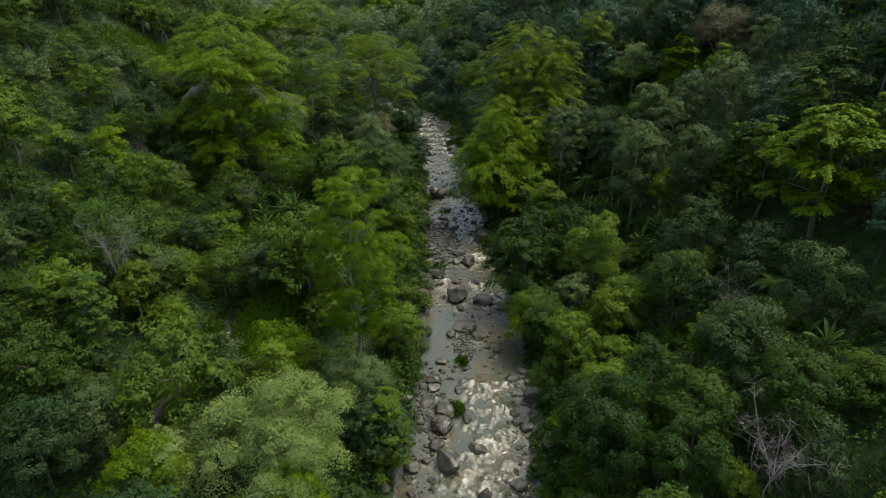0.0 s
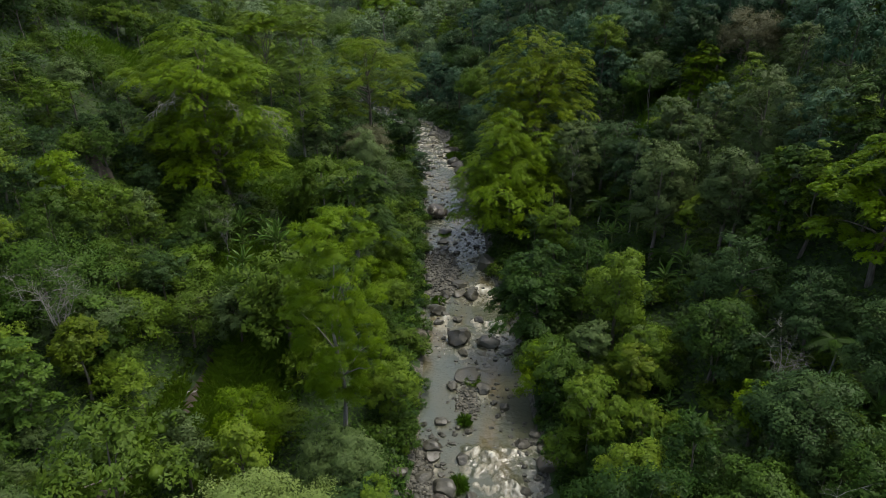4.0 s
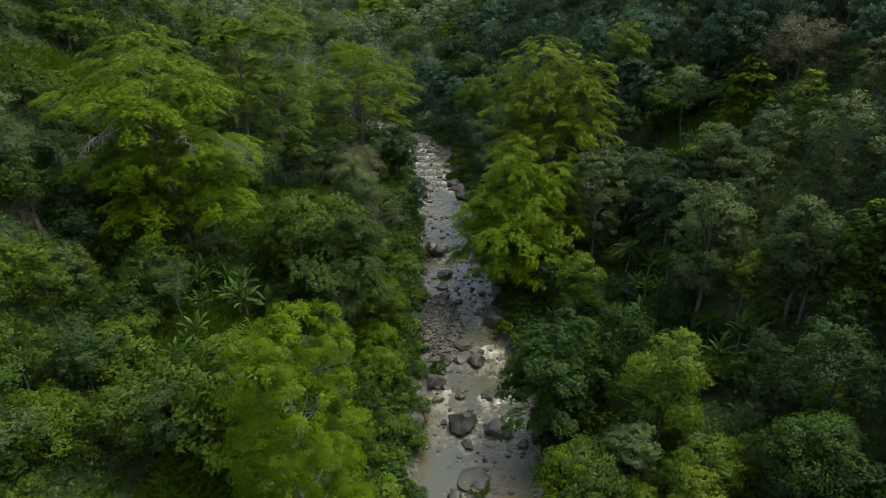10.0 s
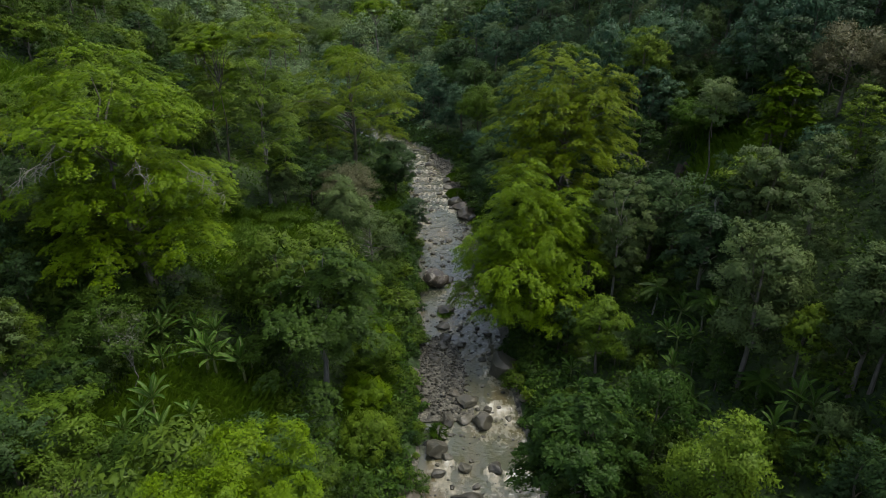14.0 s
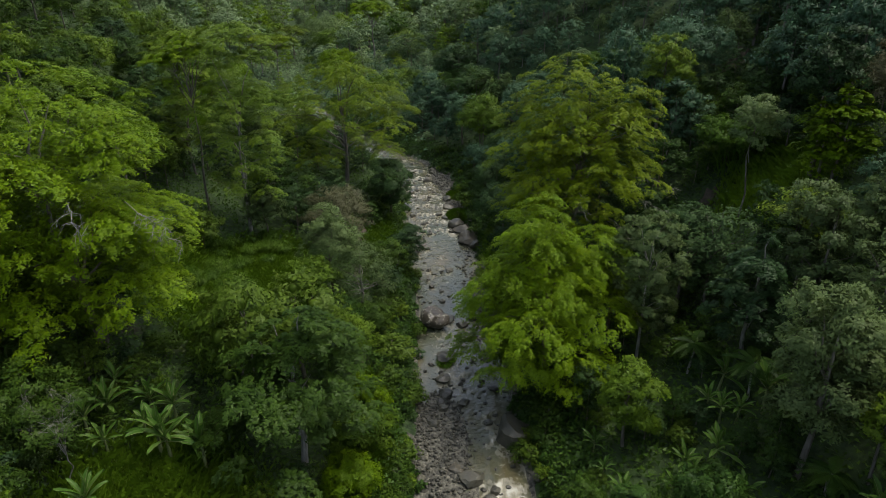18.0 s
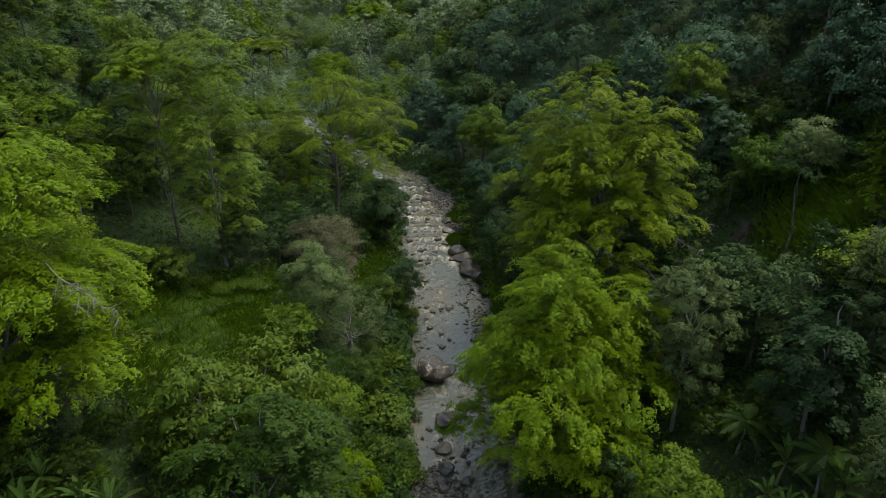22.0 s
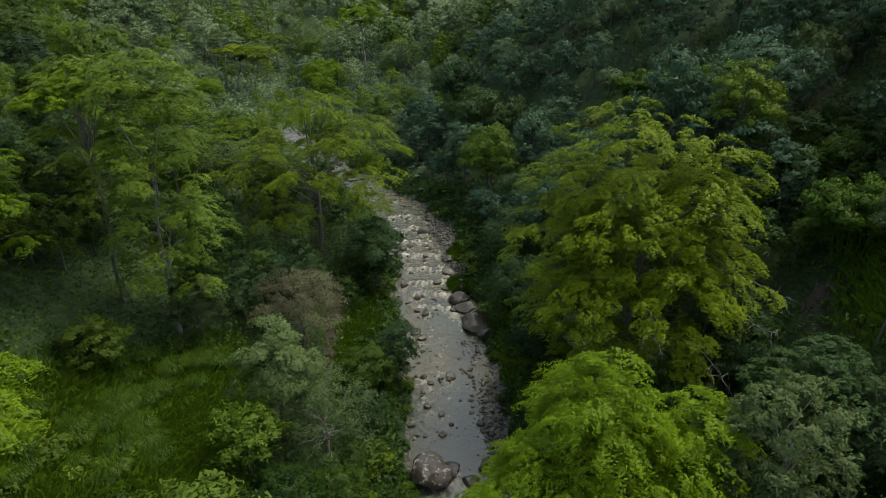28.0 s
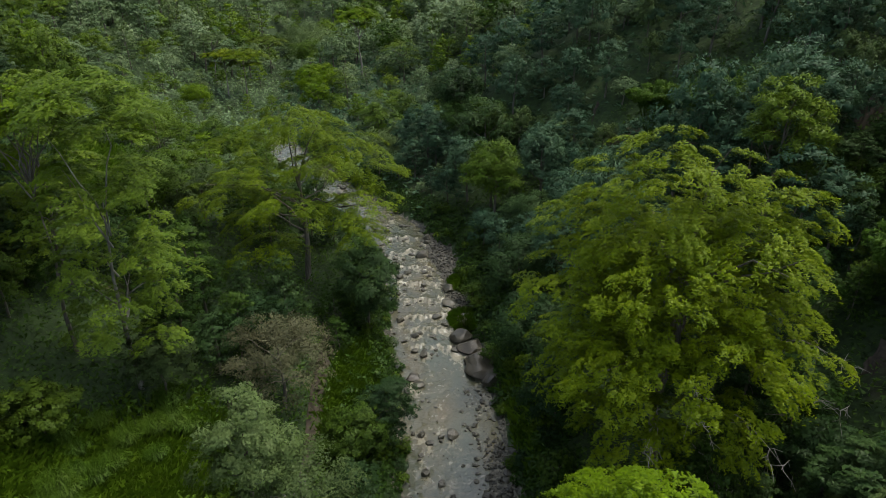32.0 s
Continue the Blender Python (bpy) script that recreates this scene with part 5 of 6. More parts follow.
# ---- banana plants ----
def banana_leaf(seed, length, arch):
    """One long arching leaf with a folded midrib."""
    r = np.random.default_rng(seed)
    n = 9
    verts, faces = [], []
    for i in range(n + 1):
        f = i / n
        w = 0.2 * math.sin(math.pi * min(1.0, 0.08 + f * 0.9)) ** 0.7 * (1 + 0.12 * r.normal())
        x = length * math.sin(f * arch) / arch
        z = length * (1 - math.cos(f * arch)) / arch
        z = length * f * 0.7 - z * 0.95
        verts += [(x, -w, z + 0.12), (x, 0, z), (x, w, z + 0.12)]
    for i in range(n):
        a = 3 * i
        faces += [(a, a + 3, a + 4, a + 1), (a + 1, a + 4, a + 5, a + 2)]
    rib = tube([(v[0], 0, v[2] + 0.01) for v in verts[1::3]], [0.035 * (1 - 0.085 * i) for i in range(n + 1)], 4)
    RIBS.append(mesh_from("midrib", *rib, STEM, True))
    return mesh_from("leaf", verts, faces, LEAF["banana"], True)


RIBS = []
STEM = bark_material("banana_stem", (0.10, 0.13, 0.04), (0.22, 0.24, 0.09))
BANANA = [banana_leaf(i, 2.3 + 0.25 * (i % 3), 0.9 + 0.15 * (i % 4)) for i in range(6)]


def banana(seed):
    r = np.random.default_rng(seed)
    root = tagged(new("banana_plant"), "banana plant with long arching green leaves", "banana plant", "banana plants")
    part("stem", mesh_from("stem", *tube([(0, 0, -0.4), (0, 0, 1.0), (0.05, 0, 2.3)], (0.17, 0.14, 0.08), 7), STEM, True), root)
    for k in range(11):
        ob = part("leaf", BANANA[int(r.integers(6))], root)
        ob.matrix_basis = Matrix.LocRotScale((0.03, 0, 2.1 + 0.04 * k), Euler((0, radians(r.uniform(-10, 25) - 6 * k), k * 2.4 + r.uniform(-0.3, 0.3))), [r.uniform(0.8, 1.15)] * 3)
        part("midrib", RIBS[BANANA.index(ob.data)], ob, "pale yellow green midrib")
    return root


BAN = [banana(1), banana(2), banana(3)]
used, banana_spots = [False, False, False], []
brng = np.random.default_rng(11)


def banana_grove(x, y, rx, ry, count, s0=0.85, s1=1.15):
    for _ in range(count):
        for _ in range(12):
            a, q = brng.uniform(0, 6.28), math.sqrt(brng.uniform())
            px, py = x + rx * q * math.cos(a), y + ry * q * math.sin(a)
            if all(math.hypot(px - b, py - c) > 2.3 for b, c in banana_spots):
                break
        banana_spots.append((px, py))
        i = int(brng.integers(3))
        m = Matrix.LocRotScale((px, py, ground_at(px, py)), Euler((brng.uniform(-0.1, 0.1), brng.uniform(-0.1, 0.1), brng.uniform(0, 6.28))), [brng.uniform(s0, s1)] * 3)
        if not used[i]:
            BAN[i].matrix_basis, used[i] = m, True
        else:
            copy_thing(BAN[i], m)
        spots.append((px, py, 1.7))


banana_grove(-31.0, 100.5, 7.0, 3.5, 13, 0.9, 1.15)
banana_grove(-23.5, 99.0, 3.5, 2.5, 6, 0.9, 1.15)
banana_grove(32.0, 87.0, 3.0, 2.5, 4, 1.2, 1.5)
banana_grove(22.5, 62.0, 4.0, 5.0, 9, 0.62, 0.85)
banana_grove(35.0, 56.5, 3.0, 3.0, 5, 0.8, 1.1)
banana_grove(23.5, 95.0, 3.5, 5.0, 9, 0.65, 0.9)
banana_grove(28.0, 103.0, 3.0, 3.0, 5)
banana_grove(34.5, 50.0, 3.0, 2.0, 5, 0.8, 1.0)
banana_grove(27.5, 46.5, 2.0, 2.0, 3, 0.8, 1.0)
banana_grove(19.5, 50.0, 1.5, 1.5, 2, 0.65, 0.85)
banana_grove(46.0, 186.0, 5.0, 5.0, 6)
banana_grove(-26.5, 88.0, 3.5, 3.5, 6)
banana_grove(14.5, 98.5, 2.5, 4.0, 4, 0.6, 0.85)


# ---- tree ferns ----
def fern_frond(seed):
    """One long arching frond with ragged leaflets on both sides."""
    r = np.random.default_rng(seed)
    verts, faces = [], []
    for i in range(22):
        f = (i + 1) / 22
        x, z = 2.4 * f, 0.9 * f - 1.5 * f * f
        w = 0.5 * math.sin(math.pi * min(1, 0.12 + 0.88 * f)) + 0.04
        for s in (-1, 1):
            a = len(verts)
            tip = r.uniform(0.85, 1.1) * w * s
            verts += [(x, 0, z), (x + 0.10, 0, z), (x + 0.16, tip, z - 0.12), (x + 0.08, tip * 0.9, z - 0.11)]
            faces.append((a, a + 1, a + 2, a + 3))
    return mesh_from("frond", verts, faces, LEAF["deep"])


FRONDS = [fern_frond(i) for i in range(3)]


def tree_fern(x, y, h, s):
    r = np.random.default_rng(int(abs(x * 7 + y)))
    root = tagged(new("tree_fern"), "tree fern with a rosette of drooping fronds on a pale stem", "tree fern", "tree ferns")
    root.location = (x, y, ground_at(x, y) - 0.1)
    part("stem", mesh_from("stem", *tube(limb_path(r, (0, 0, -0.3), (0.2, 0.1, h), 5, 0), (0.16, 0.13, 0.11, 0.10, 0.10), 7), PALE_BARK, True), root)
    for k in range(14):
        ob = part("frond", FRONDS[k % 3], root)
        ob.matrix_basis = Matrix.LocRotScale((0.2, 0.1, h), Euler((0, radians(r.uniform(-25, 25)), k * 2.4)), [s * r.uniform(0.85, 1.1)] * 3)
    spots.append((x, y, 1.6))


tree_fern(29.2, 103.7, 4.5, 1.1)
tree_fern(25.8, 109.5, 4.0, 1.1)
tree_fern(36.0, 61.5, 6.0, 1.2)
tree_fern(30.5, 92.0, 3.6, 1.0)
tree_fern(47.0, 183.0, 5.0, 1.2)


# ---- bamboo ----
def bamboo(x, y, H, R, seed):
    r = np.random.default_rng(seed)
    root = tagged(new("bamboo_clump"), "arching clump of feathery green bamboo", "bamboo", "bamboo clumps")
    root.location = (x, y, ground_at(x, y) - 0.1)
    plumes = []
    for k in range(22):
        a = k * 2.4
        q = R * math.sqrt((k + 0.5) / 22)
        h = H * r.uniform(0.8, 1.05) * (1.05 - 0.3 * q / R)
        base = np.array((0.25 * q * math.cos(a), 0.25 * q * math.sin(a), -0.3))
        tip = np.array((q * math.cos(a), q * math.sin(a), h * 0.82))
        p = limb_path(r, base, tip, 7, 0.22)
        part("culm", mesh_from("culm", *tube(p, [0.06, 0.06, 0.055, 0.05, 0.04, 0.03, 0.015], 5), LEAF["bamboo"], True), root)
        for i in range(3, 7):
            s = R * 0.17
            plumes.append((*p[i], s, s, s * 0.8))
    v, f, nrm = clump_leaves(r, plumes, 18000, 0.4, 0.4, 0.5, 0.28, 0.5)
    part("foliage", mesh_from("foliage", v, f, LEAF["bamboo"], normals=nrm), root)
    spots.append((x, y, R))


bamboo(41.0, 141.5, 11.0, 5.6, 1)
bamboo(40.0, 186.0, 10.5, 6.4, 2)
bamboo(34.5, 196.0, 10.0, 4.6, 3)


# ---- the forest between ----
def clearing(x, y):
    """How open and grassy the ground is: 1 in the middle of a clearing."""
    g = np.exp(-(((x + 24) / 6) ** 2 + ((y - 129) / 14) ** 2)) + np.exp(-(((x + 32) / 6.5) ** 2 + ((y - 130) / 9) ** 2)) + np.exp(-(((x + 22) / 4.5) ** 2 + ((y - 68) / 12) ** 2))
    g = g + np.exp(-(((x - 45) / 6) ** 2 + ((y - 134) / 7) ** 2)) + np.exp(-(((x + 8.0) / 2.4) ** 2 + ((y - 102) / 12) ** 2))
    g = g + np.exp(-(((x + 28.4) / 1.7) ** 2 + ((y - 62) / 11) ** 2)) + np.exp(-(((x + 28.0) / 2.2) ** 2 + ((y - 49) / 7) ** 2))
    g = g + np.exp(-(((x + 61) / 6) ** 2 + ((y - 136) / 9) ** 2)) + 0.9 * np.exp(-(((x + 49) / 6) ** 2 + ((y - 186) / 9) ** 2))
    return g + np.exp(-(((x + 24.5) / 8.5) ** 2 + ((y - 92) / 8) ** 2)) + np.exp(-(((x - 8.5) / 2.0) ** 2 + ((y - 150) / 10) ** 2)) * 0.6 + np.exp(-(((x + 10) / 2.5) ** 2 + ((y - 152) / 11) ** 2))


protos, far_pieces = {}, {}


def filler(kind, near):
    """Clumps, wood and leaves of a forest tree."""
    shape, leaf, label, H, R, n = FILL[kind][:6]
    rng = np.random.default_rng(sum(map(ord, kind)) + near)
    clumps = SHAPE[shape](rng, H, R)
    trunk, arms = woody(rng, H, R, clumps, 0.16, 3 if near else 0, (0, 0))
    crown = clump_leaves(rng, clumps, (int(n * 3.6) if H > 3 else int(n * 2.2)) if near else int(n * 1.0), 0.31 if near else 0.5, 0.5, 0.3, 0.5, twigs=9, core=0.3)
    return joined([trunk] + arms), crown


def proto(kind):
    """The first tree of a kind, from which the others are copied."""
    name, category = FILL[kind][6:]
    root = tagged(new(name), FILL[kind][2], category, "forest trees" if category == "tree" else "bushes on the banks")
    wood, crown = filler(kind, True)
    part("trunk", mesh_from("trunk", *wood, BARK, True), root)
    part("crown", mesh_from("crown", *crown[:2], LEAF[FILL[kind][1]], normals=crown[2]), root)
    return root


FILL = {
    "green_a": ("round", "round", "dense green broadleaf forest tree", 9.0, 3.6, 1150, "broadleaf_tree", "tree"),
    "green_b": ("round", "round", "rounded green forest tree", 8.5, 3.8, 1150, "broadleaf_tree", "tree"),
    "green_c": ("spread", "round", "spreading green forest tree", 10.0, 4.0, 1200, "broadleaf_tree", "tree"),
    "dark_a": ("round", "dark", "dark green forest tree", 9.5, 3.7, 1150, "dark_forest_tree", "tree"),
    "dark_b": ("column", "dark", "tall dark green forest tree", 11.0, 3.4, 1150, "dark_forest_tree", "tree"),
    "dark_c": ("tiered", "dark", "dark tiered forest tree", 10.0, 3.6, 1250, "dark_forest_tree", "tree"),
    "light_a": ("round", "feather", "light green feathery forest tree", 8.5, 3.5, 1150, "feathery_forest_tree", "tree"),
    "light_b": ("tiered", "feather", "light green tiered forest tree", 10.0, 3.7, 1250, "feathery_forest_tree", "tree"),
    "gray_a": ("column", "gray", "grey green forest tree", 10.5, 3.3, 1100, "grey_forest_tree", "tree"),
    "gray_b": ("round", "sage", "rounded grey green forest tree", 8.5, 3.4, 1100, "grey_forest_tree", "tree"),
    "mound_a": ("mound", "round", "tree smothered in green vines", 6.5, 3.8, 1150, "vine_covered_tree", "tree"),
    "mound_b": ("mound", "feather", "bright vine covered mound", 5.5, 3.6, 1150, "vine_covered_tree", "tree"),
    "pale_a": ("spread", "sage", "pale green spreading forest tree", 11.0, 4.0, 1150, "pale_forest_tree", "tree"),
    "lime_a": ("spread", "lime", "lime green spreading forest tree", 11.0, 3.8, 1150, "lime_forest_tree", "tree"),
    # the silver kinds carry distance haze in their pale leaf colour
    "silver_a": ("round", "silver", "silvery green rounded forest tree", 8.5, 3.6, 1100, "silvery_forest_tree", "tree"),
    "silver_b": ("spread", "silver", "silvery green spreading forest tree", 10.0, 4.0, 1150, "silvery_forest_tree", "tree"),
    "deep_a": ("round", "deep", "deep green broadleaf forest tree", 9.0, 3.6, 1150, "broadleaf_tree", "tree"),
    "deep_b": ("spread", "deep", "deep green spreading forest tree", 10.0, 4.0, 1200, "broadleaf_tree", "tree"),
    # the teal kinds carry the bluish distance haze in their leaf colour
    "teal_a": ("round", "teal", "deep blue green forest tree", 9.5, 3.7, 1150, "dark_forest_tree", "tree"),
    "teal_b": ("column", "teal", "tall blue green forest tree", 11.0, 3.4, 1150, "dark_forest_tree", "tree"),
    "bush_a": ("mound", "round", "low dense green bush", 2.8, 1.9, 420, "bush", "bush"),
    "bush_b": ("mound", "dark", "low dark green bush", 2.6, 1.9, 420, "bush", "bush"),
    "bush_c": ("mound", "feather", "low light green bush", 2.6, 1.8, 420, "bush", "bush"),
}
frng = np.random.default_rng(21)


def plant(kind, near, x, y, s):
    m = Matrix.LocRotScale((x, y, ground_at(x, y) - 0.15), Euler((frng.uniform(-0.06, 0.06), frng.uniform(-0.06, 0.06), frng.uniform(0, 6.28))), (s * frng.uniform(0.9, 1.1), s * frng.uniform(0.9, 1.1), s * frng.uniform(0.85, 1.2)))
    if not near:
        if kind not in far_pieces:
            far_pieces[kind] = (filler(kind, False), [])
        far_pieces[kind][1].append(np.array(m))
    elif kind not in protos:
        protos[kind] = proto(kind)
        protos[kind].matrix_basis = m
    else:
        copy_thing(protos[kind], m)


def far_woods():
    """All the far trees of one kind of leaf as one sheet of woods."""
    for kind, ((wood, crown), places) in far_pieces.items():
        for name, (v, f, *way), mat in (("far_woods", crown, LEAF[FILL[kind][1]]), ("far_trunks", wood, BARK)):
            vs = np.concatenate([v @ m[:3, :3].T + m[:3, 3] for m in places])
            fs = np.concatenate([f + k * len(v) for k in range(len(places))])
            nrm = np.concatenate([unit(way[0] @ m[:3, :3].T) for m in places]) if way else None
            me = mesh_from(name, vs, fs, mat, normals=nrm)
            tints = np.repeat(np.random.default_rng(5).uniform(-0.8, 0.8, len(places)), len(v)).astype(np.float32)
            me.attributes.new("tint", "FLOAT", "POINT").data.foreach_set("value", tints)
            tagged(new(name, me), ("distant woods of " if name == "far_woods" else "thin trunks below the distant ") + FILL[kind][2].replace("tree", "trees"), "woods", kind="stuff")


def forest(y0, y1, step, near, s0, s1, x0=-999, x1=999):
    ys = np.arange(y0, y1, step)
    for y_ in ys:
        for x_ in np.arange(-0.66 * y1 - 20, 0.66 * y1 + 20, step):
            x, y = x_ + frng.uniform(-0.42, 0.42) * step, y_ + frng.uniform(-0.42, 0.42) * step
            pick, size = frng.uniform(), frng.uniform()
            d = x - float(river_x(y))
            if not x0 < x < x1 or abs(x) > 0.66 * y + 17 or abs(d) < (9.3 + river_more(y) if y < 258 else 0.0) or ground_at(x, y) > (47 if y < 300 else 90):
                continue
            s = (s0 + (s1 - s0) * size) * (0.6 if abs(d) < 13 else 1.0)
            if y > 226 and ground_at(x, y) < 17:
                s *= 0.6 if y < 328 else 0.9
            R = 3.6 * s
            if -13 < d < -8 and 186 < y < 236 or clearing(x, y) > 0.35 or any(math.hypot(x - a, y - b) < 0.62 * (c + R) for a, b, c in spots):
                continue
            patch = noise.noise(Vector((x * 0.045, y * 0.045, 7.0)))
            # lighter kinds put the far valley's haze into leaf colour
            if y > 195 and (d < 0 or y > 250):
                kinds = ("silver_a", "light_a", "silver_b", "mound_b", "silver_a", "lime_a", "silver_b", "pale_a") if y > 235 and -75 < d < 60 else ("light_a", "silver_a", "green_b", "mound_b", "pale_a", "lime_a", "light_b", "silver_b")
            # bluish and paler kinds on the right imitate haze over the slope
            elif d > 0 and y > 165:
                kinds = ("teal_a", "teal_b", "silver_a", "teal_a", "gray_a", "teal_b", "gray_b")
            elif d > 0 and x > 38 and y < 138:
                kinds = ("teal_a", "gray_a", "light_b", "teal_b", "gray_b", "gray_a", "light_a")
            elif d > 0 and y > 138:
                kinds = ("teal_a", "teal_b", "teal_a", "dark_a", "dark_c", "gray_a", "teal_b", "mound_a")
            elif d > 0 and y > 108:
                kinds = ("dark_a", "dark_c", "dark_b", "dark_a", "deep_a")
            elif x < -34 and y < 178:
                kinds = ("green_a", "mound_a", "green_b", "mound_a", "dark_a", "green_c", "mound_b", "light_a", "gray_b")
            elif d > 0:
                kinds = ("dark_a", "dark_b", "dark_c", "deep_a", "deep_b", "gray_a", "deep_a", "mound_a") if patch < 0.12 else ("deep_a", "green_b", "light_a", "light_b", "deep_b", "dark_a")
            else:
                kinds = ("green_a", "green_b", "green_c", "dark_a", "mound_a", "green_a", "light_a") if patch < 0.05 else ("light_a", "light_b", "mound_b", "green_b", "mound_a", "green_c")
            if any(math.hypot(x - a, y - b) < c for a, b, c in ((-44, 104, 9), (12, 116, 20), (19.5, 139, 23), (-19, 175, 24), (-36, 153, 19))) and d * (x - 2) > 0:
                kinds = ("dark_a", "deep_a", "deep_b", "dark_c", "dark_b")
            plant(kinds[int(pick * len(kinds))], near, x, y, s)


forest(30, 178, 5.4, True, 0.75, 1.3, -34)
forest(44, 178, 4.5, True, 0.5, 0.95, x1=-34)
forest(178, 222, 5.2, True, 0.62, 1.1)
forest(222, 290, 5.7, True, 0.6, 1.15)
forest(290, 330, 7.5, False, 0.75, 1.8)
forest(330, 480, 10.5, False, 1.3, 2.2)
forest(480, 640, 15.0, False, 2.2, 2.8, -230, -30)
far_woods()

# bushes along both banks and in the gaps
for _ in range(185):
    y = frng.uniform(32, 205)
    side = -1 if frng.uniform() < 0.5 else 1
    off = 6.7 + 3.4 * frng.uniform() if frng.uniform() < 0.62 else frng.uniform(9, 40)
    x = float(river_x(y)) + side * (off + float(river_more(y)))
    if clearing(x, y) > 0.4:
        continue
    plant(("bush_a", "bush_b", "bush_c")[int(frng.integers(3))], True, x, y, frng.uniform(0.6, 1.15) * (0.75 if off < 8.2 else 1))


# creeper mounds and bushes on the sunny slope and under the trees of the shaded bank
for _ in range(75):
    x, y = frng.uniform(-48, -30.5), frng.uniform(46, 104)
    if clearing(x, y) < 0.3 and ground_at(x, y) < 40 and all(math.hypot(x - a, y - b) > c + 2 for a, b, c in spots[:5]) and math.hypot(x + 36.6, y - 60) > 4:
        plant(("mound_a", "mound_b", "mound_a", "gray_b", "green_b")[int(frng.integers(5))], True, x, y, frng.uniform(0.35, 0.7))
for _ in range(90):
    x, y = frng.uniform(11.5, 38), frng.uniform(40, 92)
    plant(("mound_a", "mound_b", "light_a", "green_b", "deep_a", "gray_b")[int(frng.integers(6))], True, x, y, frng.uniform(0.3, 0.62))
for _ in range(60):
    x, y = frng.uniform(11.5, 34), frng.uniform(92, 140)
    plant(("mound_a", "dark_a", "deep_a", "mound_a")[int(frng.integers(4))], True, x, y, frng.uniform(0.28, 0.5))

# small trees and bushes that fill the gaps behind the clearing and on the dark slope
for _ in range(46):
    a, q = frng.uniform(0, 6.28), math.sqrt(frng.uniform())
    x, y = -51 + 11 * q * math.cos(a), 155 + 9 * q * math.sin(a)
    plant(("mound_a", "green_b", "dark_a", "gray_b", "deep_a", "light_a")[int(frng.integers(6))], True, x, y, frng.uniform(0.4, 0.8))
for _ in range(50):
    a, q = frng.uniform(0, 6.28), math.sqrt(frng.uniform())
    x, y = 48 + 11 * q * math.cos(a), 149 + 12 * q * math.sin(a)
    plant(("mound_a", "dark_a", "deep_a", "deep_b", "mound_a")[int(frng.integers(5))], True, x, y, frng.uniform(0.4, 0.8))
for _ in range(34):
    x, y = -34 + 7 * frng.normal(), 126 + 6 * frng.normal()
    if x < -25:
        plant(("bush_c", "bush_a", "bush_c")[int(frng.integers(3))], True, x, y, frng.uniform(0.35, 0.8))

# bushes that lean out over the water
for _ in range(80):
    y = frng.uniform(62, 200)
    side = -1 if frng.uniform() < 0.68 else 1
    x = float(river_x(y)) + side * (5.5 + 1.3 * frng.uniform() + float(river_more(y)))
    plant(("bush_a", "bush_b", "bush_c")[int(frng.integers(3))], True, x, y, frng.uniform(0.35, 0.8))

for _ in range(50):
    a, q = frng.uniform(0, 6.28), math.sqrt(frng.uniform())
    plant(("bush_a", "bush_b", "mound_a", "bush_b", "bush_c")[int(frng.integers(5))], True, -38 + 12 * q * math.cos(a), 107 + 7 * q * math.sin(a), frng.uniform(0.45, 1.0))

# ---- undergrowth, grass and path ----
def undergrowth(name, label, y0, y1, n, size, leaf, lift, side=0):
    r = np.random.default_rng(int(n + y0))
    y = y0 + (y1 - y0) * r.uniform(0, 1, n) ** 0.8
    x = r.uniform(-1, 1, n) * (0.62 * y + 14)
    ok = (ground_z(x, y) < 48) & ((np.abs(x - river_x(y)) > 6.9 + river_more(y) + 0.8 * np.sin(y * 0.6)) | (y > 262)) & (clearing(x, y) < 0.4) & (side * (x - river_x(y)) >= 0)
    x, y = x[ok], y[ok]
    lump = 0.5 + 0.5 * np.sin(x * 0.9 + 1.7 * np.sin(y * 0.7)) * np.sin(y * 0.8 + 0.5 * x)
    z = ground_z(x, y) + r.uniform(0, 1, len(x)) ** 1.2 * lift * (0.2 + 1.2 * lump)
    nor = unit(np.stack((r.normal(size=len(x)) * 0.6, r.normal(size=len(x)) * 0.6, np.ones(len(x))), 1))
    v, f = sprays(r, np.stack((x, y, z), 1), nor, size, 0.6, 0.3)
    tagged(new(name, mesh_from(name, v, f, LEAF[leaf])), label, name, kind="stuff")


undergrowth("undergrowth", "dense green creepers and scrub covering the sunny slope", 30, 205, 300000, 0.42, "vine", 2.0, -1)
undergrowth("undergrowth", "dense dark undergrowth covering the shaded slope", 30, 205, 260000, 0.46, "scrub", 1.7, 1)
# pale leaves here imitate haze over the upper valley
undergrowth("undergrowth", "undergrowth of the upper valley paled for haze", 205, 420, 90000, 1.1, "silver", 2.2, -1)
# blue of the distance haze put into this undergrowth's colour
undergrowth("undergrowth", "undergrowth of the far wooded slope tinted blue green for haze", 205, 420, 80000, 1.1, "teal", 2.2, 1)


